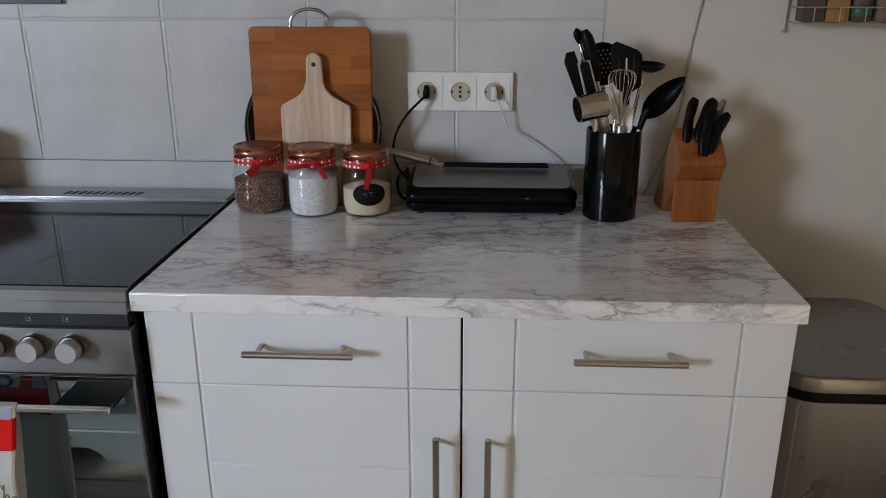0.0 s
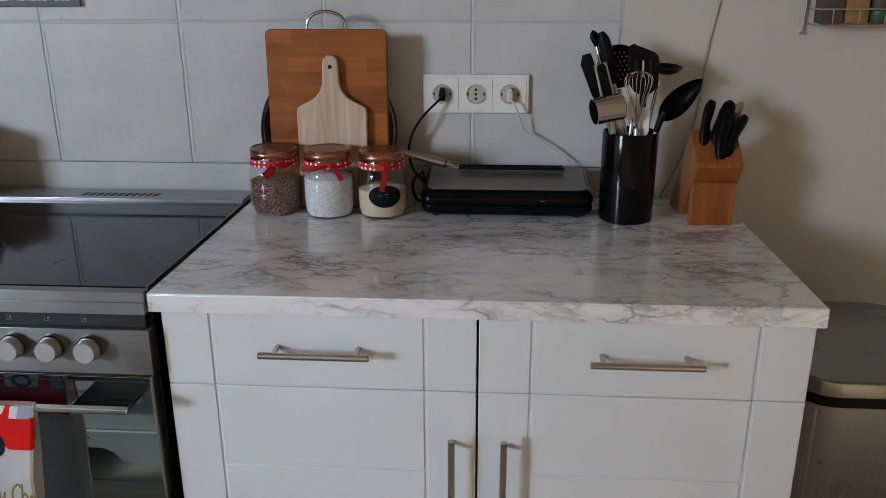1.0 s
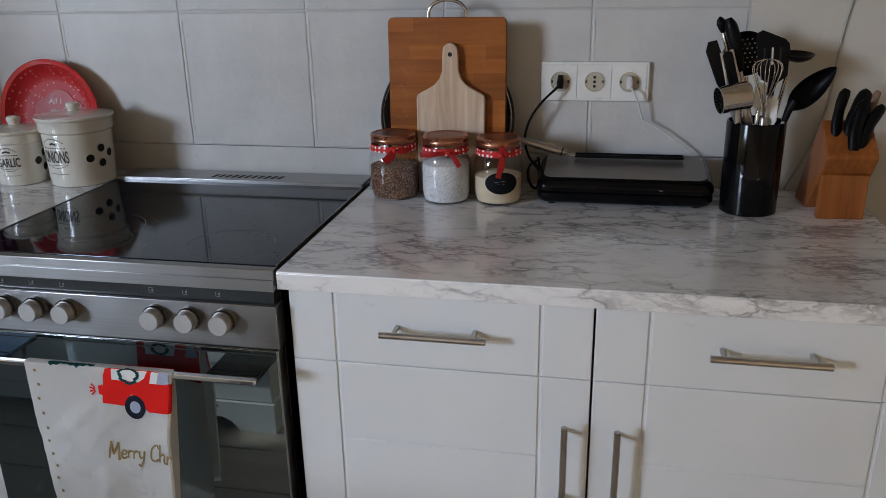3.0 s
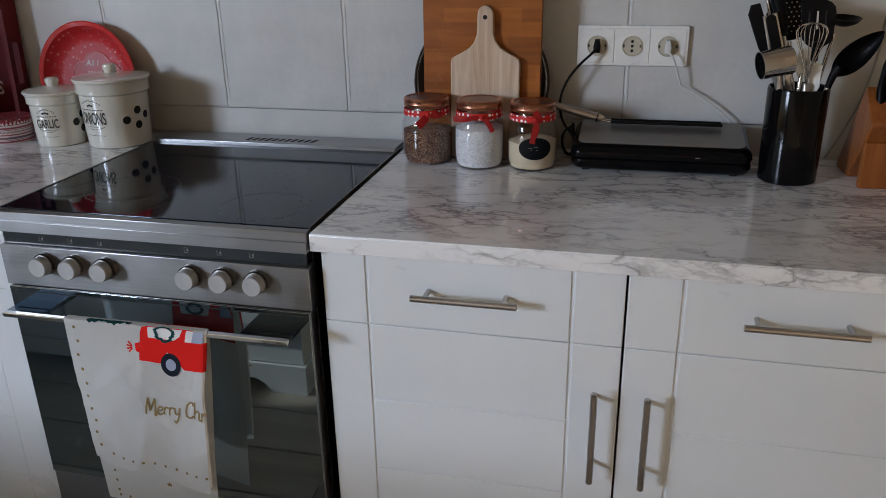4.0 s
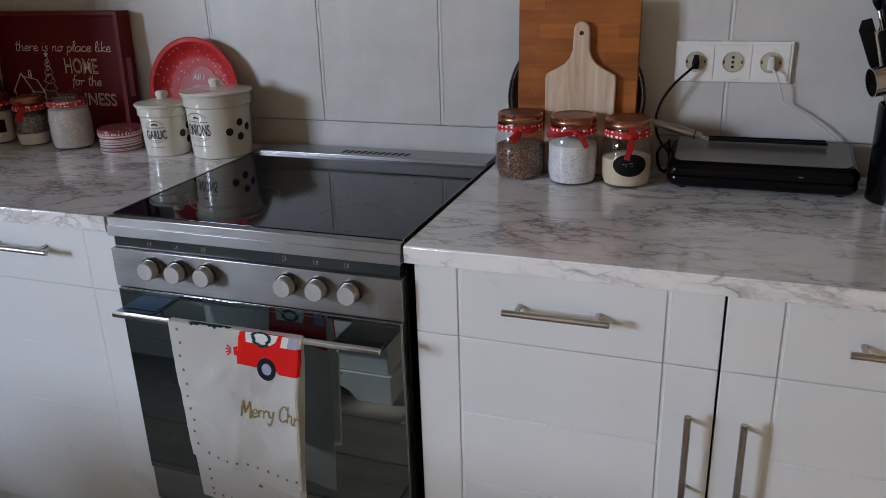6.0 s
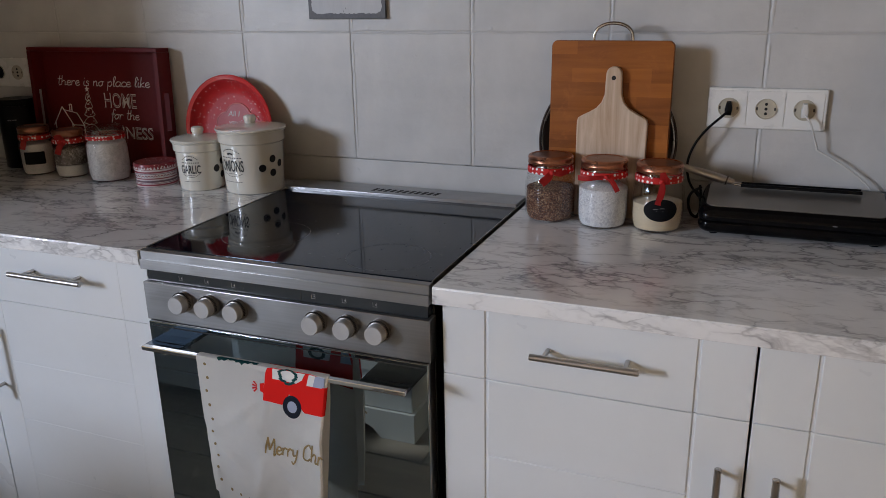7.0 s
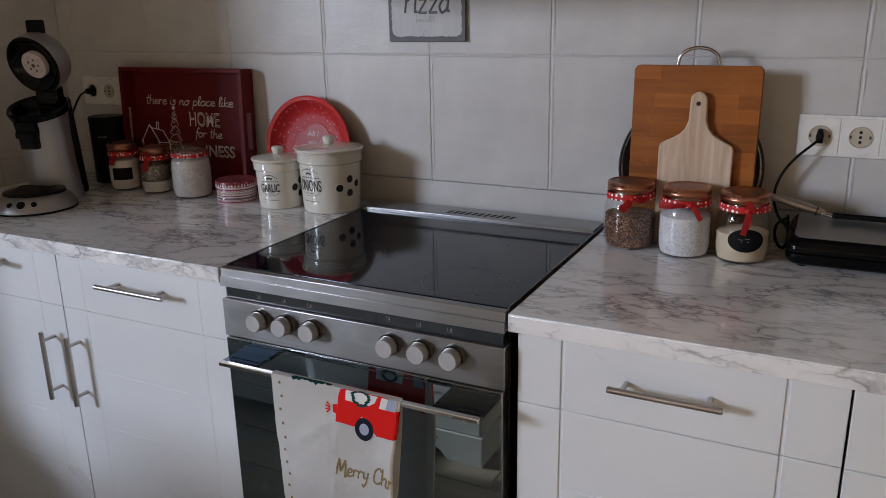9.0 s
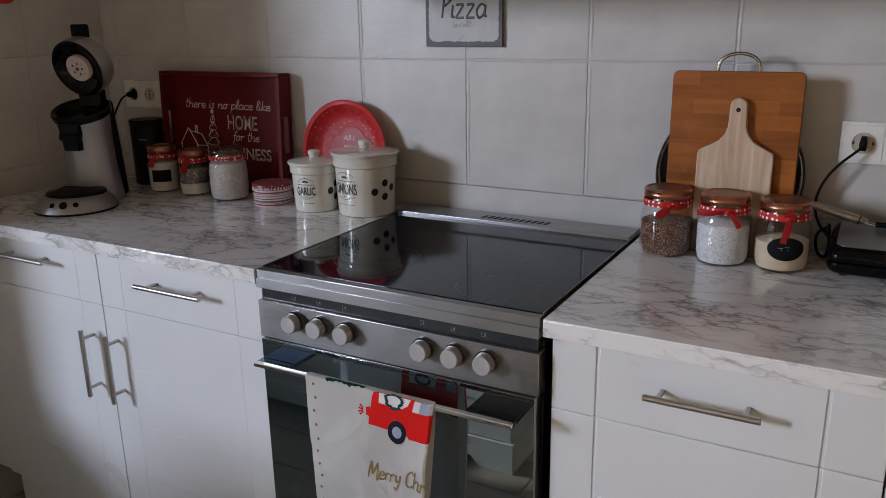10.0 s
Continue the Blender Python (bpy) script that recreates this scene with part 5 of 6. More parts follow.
def build_spoon(u, ln):
    rod(u, 0, ln - 0.008, 0.0048)
    part("ferrule", tube([(0, 0, ln - 0.030), (0, 0, ln - 0.004), (0.004, 0, ln + 0.010)], [0.0056, 0.0072, 0.0085], 12, 3), "nylon", u)
    part("bowl", moved(dish(0.047, 0.102, 0.015), Matrix.Translation((0, 0, ln - 0.004)) @ Matrix.Rotation(radians(28), 4, "Y")), "nylon", u, "large black nylon spoon bowl")


def build_turner(u, ln):
    rod(u, 0, ln - 0.085, 0.0048)
    part("ferrule", tube([(0, 0, ln - 0.112), (0, 0, ln - 0.078)], [0.006, 0.009], 12, 3), "nylon", u)
    out = [(-0.010, 0), (-0.024, 0.018), (-0.029, 0.084), (-0.026, 0.094), (-0.018, 0.098), (0.022, 0.080), (0.029, 0.072), (0.031, 0.060), (0.028, 0.012), (0.010, 0)]
    b = part("blade", moved(slab(out, -0.0015, 0.0015, 0.0008), Matrix.Translation((0, 0, ln - 0.090))), "nylon", u, "black slotted turner blade")
    # surface strips for open slots: two painted as shade, one wall-coloured
    for x, slot_colour in ((-0.014, "hole"), (0.0, "plaster"), (0.014, "hole")):
        part("slot", moved(slab(round_rect(x - 0.0016, x + 0.0016, 0.034, 0.066, 0.0015), -0.0018, -0.0014), Matrix.Translation((0, 0, ln - 0.090))), slot_colour, b)


def build_skimmer(u, ln):
    rod(u, 0, ln - 0.085, 0.0048)
    d = part("dish", moved(lathe([(0, 0.010), (0.020, 0.008), (0.036, 0.002), (0.040, -0.003), (0.0415, -0.002), (0.037, 0.005), (0.020, 0.0112), (0, 0.0132)], 36), Matrix.Translation((0, 0, ln - 0.042)) @ Matrix.Rotation(radians(-90), 4, "X")), "nylon", u, "black perforated skimmer dish")
    # wall-coloured dots on the dish, in place of open holes
    for i in range(-3, 4):
        for k in range(-3, 4):
            x, z = i * 0.0085 + (0.004 if k % 2 else 0), k * 0.0085
            if x * x + z * z < 0.031 ** 2:
                part("hole", moved(lathe([(0, 0.0006), (0.0015, 0.0006), (0.0015, 0)], 8), Matrix.Translation((x, 0.0086 - 0.006 * (x * x + z * z) / 0.0009, ln - 0.042 + z)) @ Matrix.Rotation(radians(90), 4, "X")), "plaster", d)


def build_ladle(u, ln):
    rod(u, 0, ln - 0.02, 0.0045)
    part("bowl", moved(lathe([(0, 0), (0.012, 0.001), (0.022, 0.005), (0.0285, 0.011), (0.0300, 0.011), (0.024, 0.003), (0.012, -0.003), (0, -0.005)], 32), Matrix.Translation((0.010, 0.0, ln - 0.002)) @ Matrix.Rotation(radians(-8), 4, "Y") @ Matrix.Rotation(radians(8), 4, "X")), "nylon", u, "black nylon ladle bowl")


def build_spatula(u, ln):
    rod(u, 0, ln - 0.095, 0.0045)
    out = [(-0.006, 0), (-0.012, 0.020), (-0.013, 0.085), (-0.004, 0.100), (0.012, 0.098), (0.013, 0.020), (0.006, 0)]
    part("blade", moved(slab(out, -0.003, 0.003, 0.0015), Matrix.Translation((0, 0, ln - 0.1))), "nylon", u, "narrow black spatula blade")


def build_tongs(u, ln):
    for s in (-1, 1):
        part("arm", slab([(s * 0.004, 0), (s * 0.011, 0), (s * 0.014, ln * 0.6), (s * 0.012, ln - 0.02), (s * 0.005, ln - 0.02), (s * 0.006, ln * 0.6)], -0.005, 0.005, 0.001), "satin", u, "brushed steel arm")
    part("grip", slab(round_rect(-0.009, 0.009, ln - 0.115, ln - 0.02, 0.008), -0.0085, -0.0045, 0.0015), "nylon", u, "black grip")


def build_handle_only(u, ln):
    rod(u, 0, ln - 0.09, 0.0045)
    part("grip", tube([(0, 0, ln - 0.10), (0.001, 0, ln - 0.06), (0.0, 0, ln - 0.02), (-0.002, 0, ln)], [0.007, 0.010, 0.0125, 0.0115, 0.006], 14, 6), "nylon", u, "rounded black grip")


def build_peg(u, ln):
    rod(u, 0, ln - 0.03, 0.004)
    part("eye", tube([(0, 0, ln - 0.030), (0, 0, ln - 0.018), (0, 0, ln - 0.008), (0, 0, ln)], [0.0045, 0.0085, 0.0105, 0.0085, 0.002], 14, 4, flat=0.7), "nylon", u, "black hanging eye")


def build_cup(u, ln):
    part("handle", tube([(0, 0, 0), (0, 0, ln * 0.6), (-0.002, -0.002, ln - 0.02)], [0.007, 0.0065, 0.006], 12, 3), "satin", u)
    side = Matrix.Translation((-0.006, -0.026, ln - 0.004)) @ Matrix.Rotation(radians(-93), 4, "Y") @ Matrix.Rotation(radians(14), 4, "X")
    part("cup", moved(lathe([(0, -0.024), (0.0225, -0.024), (0.0245, -0.022), (0.0245, 0.030), (0.0255, 0.032), (0.0235, 0.032), (0.0230, -0.0215), (0, -0.0215)], 40), side), "polished", u, "polished steel measuring cup")


def build_whisk(u, ln):
    rod(u, 0, ln - 0.105, 0.0062, "satin")
    z0 = ln - 0.112
    for k in range(5):
        a = math.pi * k / 5
        line = []
        for q in np.linspace(0, 1, 21):
            wide = 0.033 * math.sin(math.pi * q * 2) * (0.75 + 0.25 * math.cos(math.pi * (q * 2 - 1)))
            line.append((wide * math.cos(a), wide * math.sin(a), z0 + 0.112 * math.sin(math.pi * q) ** 0.72))
        part("wire", tube(line, 0.0009, 6, 1), "polished", u, "thin steel wire loop")


def build_rubber(u, ln):
    rod(u, 0, ln - 0.05, 0.004)
    part("blade", moved(slab([(-0.006, 0), (-0.011, 0.012), (-0.011, 0.040), (-0.002, 0.056), (0.009, 0.050), (0.011, 0.012), (0.006, 0)], -0.002, 0.002, 0.001), Matrix.Translation((0, 0, ln - 0.055))), "white_plastic", u, "small white silicone blade")


F = Z + 0.008
utensil("kitchen_tongs", "brushed steel tongs with black grips, standing in the pot", (UX + 0.022, UY - 0.006, F), (0.717, UY - 0.002, 1.222), build_tongs)
utensil("spatula", "narrow black nylon spatula standing in the pot", (UX + 0.030, UY + 0.014, F), (0.694, UY + 0.010, 1.219), build_spatula)
utensil("masher", "black-gripped utensil standing upright in the pot", (UX + 0.040, UY + 0.012, F), (0.7255, UY + 0.020, 1.260), build_handle_only)
utensil("pastry_brush", "slim black utensil with hanging eye, standing in the pot", (UX + 0.026, UY + 0.026, F), (0.7095, UY + 0.030, 1.262), build_peg)
utensil("skimmer", "black perforated skimmer standing in the pot", (UX + 0.004, UY + 0.030, F), (0.759, UY + 0.040, 1.236), build_skimmer)
utensil("turner", "black slotted turner standing in the pot", (UX + 0.036, UY + 0.014, F), (0.806, UY + 0.026, 1.231), build_turner)
utensil("ladle", "black nylon ladle lying out over the pot's rim", (UX + 0.010, UY + 0.036, F), (0.846, UY + 0.040, 1.187), build_ladle)
utensil("whisk", "steel balloon whisk standing in the pot", (UX + 0.012, UY - 0.022, F), (0.793, UY - 0.026, 1.191), build_whisk)
utensil("rubber_scraper", "small white silicone scraper standing in the pot", (UX - 0.006, UY - 0.006, F), (0.789, UY - 0.014, 1.152), build_rubber)
utensil("rubber_scraper", "small white silicone scraper leaning in the pot", (UX + 0.014, UY - 0.010, F), (0.812, UY - 0.016, 1.122), build_rubber, -20)
utensil("measuring_cup", "polished steel measuring cup hooked in the pot", (UX - 0.018, UY - 0.018, F), (0.745, UY - 0.030, 1.133), build_cup)
utensil("serving_spoon", "large black nylon spoon leaning out of the pot", (0.790, UY - 0.010, F), (0.8425, UY - 0.016, 1.106), build_spoon)


# ---------------------------------------------------------------- knife block
def knife_block():
    k = thing("knife_block", "warm brown wooden knife block with slanting back", "knife block", pose(0.948, -0.205, Z, 0, 0, 3))
    w = 0.083

    def side(points, x0, x1, bevel):
        bm = bmesh.new()
        f = bm.faces.new([bm.verts.new((x0, y, z)) for y, z in points])
        ext = bmesh.ops.extrude_face_region(bm, geom=[f])["geom"]
        bmesh.ops.translate(bm, verts=[g for g in ext if isinstance(g, bmesh.types.BMVert)], vec=(x1 - x0, 0, 0))
        bmesh.ops.recalc_face_normals(bm, faces=bm.faces)
        bmesh.ops.bevel(bm, geom=list(bm.edges), offset=bevel, segments=2, profile=0.5, affect="EDGES")
        return bm

    part("upper_block", side([(0.078, 0.0), (0.0125, 0.078), (-0.014, 0.118), (-0.012, 0.125), (0.050, 0.178), (0.150, 0.012), (0.150, 0.0)], -w / 2, w / 2 + 0.006, 0.003), "block_wood", k)
    part("front_foot", side([(0.0, 0.0), (0.0, 0.084), (0.006, 0.086), (0.0145, 0.072), (0.016, 0.0)], -w / 2, w / 2, 0.0022), "block_wood", k, "paler wooden front piece")
    return k


knife_block()


def knife(foot, tip, r, label, pale=False):
    m, ln = leaned(foot, tip)
    n = thing("kitchen_knife", label, "knife", m, "knives in the block")
    part("bolster", box(-0.007, 0.007, -0.0012, 0.0012, -0.012, 0.003), "satin", n)
    part("handle", tube([(0.001, 0, 0.0), (-0.0030, 0, ln * 0.30), (-0.0036, 0, ln * 0.58), (-0.001, 0, ln * 0.85), (0.003, 0, ln)], [r * 0.72, r * 0.90, r * 0.94, r * 0.86, r * 0.98, r * 0.94, r * 0.66], 18, 6, flat=0.72), "nylon" if not pale else "spice_pink", n, "black moulded handle" if not pale else "worn brownish handle")
    return n


knife((0.927, -0.180, 1.044), (0.940, -0.150, 1.132), 0.0130, "black-handled knife standing in the wooden block")
knife((0.948, -0.176, 1.046), (0.979, -0.140, 1.128), 0.0165, "black-handled knife in the middle of the block")
knife((0.953, -0.204, 1.030), (0.971, -0.172, 1.114), 0.0160, "large black-handled knife standing in the block")
knife((0.966, -0.198, 1.028), (1.000, -0.168, 1.106), 0.0130, "black-handled knife with steel edge in the block")
knife((0.984, -0.170, 1.050), (0.998, -0.138, 1.128), 0.0090, "brown-tipped knife at the back of the block", True)


# ---------------------------------------------------------------- spice rack and bin
def spice_rack():
    r = thing("spice_rack", "chromed wire spice rack hung on the plastered wall", "rack", (1.140, -0.006, 1.268))
    w, d = 0.46, 0.062
    for z in (0.0, 0.030, 0.22, 0.250):
        part("rail", tube([(0.010, -0.004, z), (0.010, -d, z), (w, -d, z), (w, -0.004, z)], 0.0016, 8, 1), "satin", r)
    for k in range(9):
        x = 0.035 + k * 0.049
        part("wire", tube([(x, -0.004, 0.0), (x, -d + 0.002, 0.0), (x, -d - 0.001, 0.003), (x, -d - 0.001, 0.031)], 0.0012, 6, 1), "satin", r)
    part("hanger", tube([(0.008, -0.0030, 0.60), (0.003, -0.0030, 0.05), (-0.003, -0.004, -0.010), (-0.004, -0.008, -0.018), (-0.001, -0.010, -0.012)], 0.0022, 8, 4), "satin", r, "hooked steel hanger")
    return r


spice_rack()


def spice(x, w, h, material, label, round_jar=False, lid=None):
    s = thing("spice_packet" if not round_jar else "spice_jar", label, "spice", (1.14 + x, -0.038, 1.2702), "spices in the rack")
    if round_jar:
        part("jar", lathe([(0, 0), (w / 2 - 0.002, 0), (w / 2, 0.003), (w / 2, h * 0.8), (w / 2 - 0.004, h * 0.86), (w / 2 - 0.004, h), (0, h)], 28), material, s)
        part("lid", lathe([(w / 2 + 0.0002, 0.012), (w / 2 + 0.0006, 0.013), (w / 2 + 0.0006, 0.030), (w / 2 + 0.0002, 0.031)], 28), lid, s, "green printed band")
    else:
        part("packet", box(-w / 2, w / 2, -0.016, 0.016, 0, h, 0.003), material, s)
    return s


spice(0.038, 0.046, 0.095, "spice_dark", "dark spice packet in the wire rack")
spice(0.086, 0.044, 0.095, "spice_brown", "ochre spice packet in the wire rack")
spice(0.134, 0.044, 0.105, "spice_dark", "dark spice jar with green band in the rack", True, "spice_green")
spice(0.181, 0.042, 0.095, "spice_pink", "brownish pink spice packet in the rack")
spice(0.228, 0.042, 0.095, "spice_brown", "brown spice packet in the wire rack")


def pedal_bin():
    b = thing("waste_bin", "brushed steel waste bin with black collar", "bin", (1.045, -0.505, 0.0))
    w, d = 0.30, 0.36

    def prism(inset, z0, z1, r, bevel=0.0):
        bm = bmesh.new()
        f = bm.faces.new([bm.verts.new((x, y, z0)) for x, y in round_rect(inset, w - inset, inset, d - inset, r, 8)])
        ext = bmesh.ops.extrude_face_region(bm, geom=[f])["geom"]
        bmesh.ops.translate(bm, verts=[g for g in ext if isinstance(g, bmesh.types.BMVert)], vec=(0, 0, z1 - z0))
        bmesh.ops.recalc_face_normals(bm, faces=bm.faces)
        if bevel:
            bmesh.ops.bevel(bm, geom=[e for e in bm.edges if all(v.co.z > z1 - 1e-5 for v in e.verts)], offset=bevel, segments=3, profile=0.5, affect="EDGES")
        return bm

    part("base", prism(0.006, 0.0, 0.03, 0.06), "black", b)
    part("body", prism(0.0, 0.03, 0.676, 0.065), "steel_z", b, "brushed steel body")
    part("collar", prism(0.001, 0.6762, 0.6955, 0.064), "black", b, "black plastic collar")
    part("lid", prism(-0.001, 0.6957, 0.724, 0.066, 0.004), "lid_steel", b, "smooth steel lid")
    part("body_seam", tube([(0.030, 0.0085, 0.035), (0.030, 0.0085, 0.672)], 0.0022, 8, 1), "satin", b)


pedal_bin()


# ---------------------------------------------------------------- left worktop
def coffee_maker():
    c = thing("coffee_maker", "silver and black pad coffee maker with its lid open", "coffee maker", pose(-1.412, -0.412, Z, 0, 0, 20))
    base = part("base", lathe([(0, 0.0), (0.098, 0.0), (0.1035, 0.004), (0.1025, 0.010), (0.096, 0.024), (0.084, 0.035), (0.070, 0.040), (0.0, 0.040)], 56), "silver", c, "round silver base", Matrix.Rotation(radians(14), 4, "Z"))
    part("base_ring", lathe([(0.0985, 0.0), (0.1042, 0.0005), (0.1042, 0.0045), (0.1030, 0.0055)], 56), "black", base)
    grid = part("drip_grid", lathe([(0, 0.0490), (0.066, 0.0485), (0.0745, 0.0455), (0.0765, 0.0385), (0.0, 0.0385)], 48, Matrix.Translation((0, 0.010, 0))), "black", base, "black drip grid")
    # dark strips on the grid imitate the shade between its bars
    for k in range(-4, 5):
        part("grid_slot", box(-0.048, 0.048, 0.010 + k * 0.011 - 0.0025, 0.010 + k * 0.011 + 0.0025, 0.0484, 0.0494), "hole", grid)
    for x, r in ((-0.028, 0.0072), (0.0, 0.0105), (0.029, 0.0072)):
        a = math.asin(x / 0.092)
        at = Matrix.Translation((0.0925 * math.sin(a), -0.0925 * math.cos(a), 0.0265)) @ Matrix.Rotation(a, 4, "Z") @ Matrix.Rotation(radians(52), 4, "X")
        bt = part("button", lathe([(0, 0.0035), (r - 0.001, 0.0032), (r, 0.002), (r, -0.002)], 24, at), "black", base)
        part("button_ring", lathe([(r + 0.0002, 0.0022), (r + 0.0016, 0.0018), (r + 0.0018, -0.002)], 24, at), "satin", bt)
    # tower: a slanted rounded column that widens into a cup at the top
    bm = bmesh.new()
    rings = []
    prof = [(0.004, 0.106, 0.070, 0.062), (0.05, 0.102, 0.067, 0.059), (0.11, 0.095, 0.065, 0.057), (0.17, 0.088, 0.066, 0.058), (0.215, 0.082, 0.069, 0.062), (0.245, 0.078, 0.072, 0.068)]
    for z, cy, rx, ry in prof:
        rings.append([bm.verts.new((rx * math.cos(a), cy + ry * math.sin(a), z + 0.32 * ry * math.sin(a) * (z / 0.245) ** 2)) for a in np.linspace(0, 2 * math.pi, 41)[:-1]])
    for p, q in zip(rings, rings[1:]):
        for k in range(40):
            bm.faces.new((p[k], p[(k + 1) % 40], q[(k + 1) % 40], q[k]))
    bm.faces.new(rings[0][::-1])
    part("tower", bm, "silver", c, "slanted silver column")
    tilt = Matrix.Translation((0, 0.078, 0.249)) @ Matrix.Rotation(math.atan(0.32), 4, "X")
    part("brew_chamber", lathe([(0.0760, -0.012), (0.0785, 0.002), (0.0745, 0.008), (0.064, 0.004), (0.058, -0.012), (0.050, -0.018), (0, -0.018)], 44, tilt, 0.95), "gloss_black", c, "black brewing chamber")
    part("pad_rim", lathe([(0.040, -0.0172), (0.044, -0.014), (0.048, -0.0172)], 40, tilt, 0.95), "gloss_black", c)
    spout = part("spout", slab([(-0.030, 0.222), (0.030, 0.222), (0.027, 0.190), (0.024, 0.188), (0.020, 0.150), (-0.020, 0.150), (-0.024, 0.188), (-0.027, 0.190)], 0.008, 0.056, 0.005, 3), "black", c, "black coffee spout")
    part("spout_lip", box(-0.026, 0.026, 0.000, 0.032, 0.178, 0.197, 0.006, 3), "black", spout)
    part("back_tank", bent(box(-0.052, 0.052, 0.0, 0.024, 0.004, 0.27, 0.010, 3), lambda p: (p.x, p.y + 0.158 - 0.026 * p.z / 0.245, p.z)), "black", c, "black water tank behind the column")
    # open lid
    up = Matrix.Translation((0, 0.118, 0.364)) @ Matrix.Rotation(radians(-9), 4, "Z") @ Matrix.Rotation(radians(108), 4, "X")
    lid = part("lid", lathe([(0.0745, 0.0284), (0.0762, 0.027), (0.0770, 0.020), (0.0765, -0.012), (0.070, -0.030), (0.044, -0.040), (0, -0.042)], 52, up), "silver", c, "open round silver lid")
    part("lid_inside", lathe([(0.0764, 0.0272), (0.0745, 0.0295), (0.068, 0.0290), (0.060, 0.018), (0.040, 0.012), (0, 0.012)], 52, up), "gloss_black", lid)
    part("brew_disc", lathe([(0.0355, 0.012), (0.0355, 0.024), (0.033, 0.0265), (0, 0.0265)], 44, up), "tin_white", lid, "pale round brewing disc")
    for k in range(10):
        a = 2 * math.pi * k / 10
        r = 0.024 if k % 2 else 0.015
        part("disc_hole", lathe([(0, 0.0272), (0.0024 if k % 2 == 0 else 0.0034, 0.0272), (0.0034, 0.0264)], 12, up @ Matrix.Translation((r * math.cos(a), r * math.sin(a), 0))), "spice_dark" if k % 2 == 0 else "shaded_beige_plastic", lid)
    part("disc_screw", lathe([(0, 0.0278), (0.005, 0.0278), (0.005, 0.0264)], 16, up), "spice_dark", lid)
    part("latch", box(-0.022, 0.022, 0.112, 0.132, 0.425, 0.470, 0.005, 3), "rubber", lid, "black lid latch")
    part("hinge", box(-0.032, 0.032, 0.122, 0.156, 0.250, 0.300, 0.006, 2), "gloss_black", c)


coffee_maker()


def speaker():
    s = thing("storage_canister", "matt black cylindrical canister against the wall", "canister", (-1.508, -0.068, Z))
    part("canister_body", lathe([(0, 0), (0.048, 0), (0.050, 0.003), (0.050, 0.172), (0.0485, 0.175), (0, 0.175)], 48), "black", s)
    part("lid", lathe([(0.0505, 0.1755), (0.051, 0.177), (0.051, 0.190), (0.049, 0.193), (0, 0.193)], 48), "black", s)
    bm = bmesh.new()
    for x, w in ((-0.010, 0.004), (-0.004, 0.005), (0.003, 0.004), (0.009, 0.005)):
        put_box(bm, x - w / 2, x + w / 2, -0.0003, 0.0, 0.135, 0.1385)
    part("mark", moved(bent(bm, wrap(0.050)), Matrix.Rotation(radians(30), 4, "Z")), "print_grey", s)


speaker()


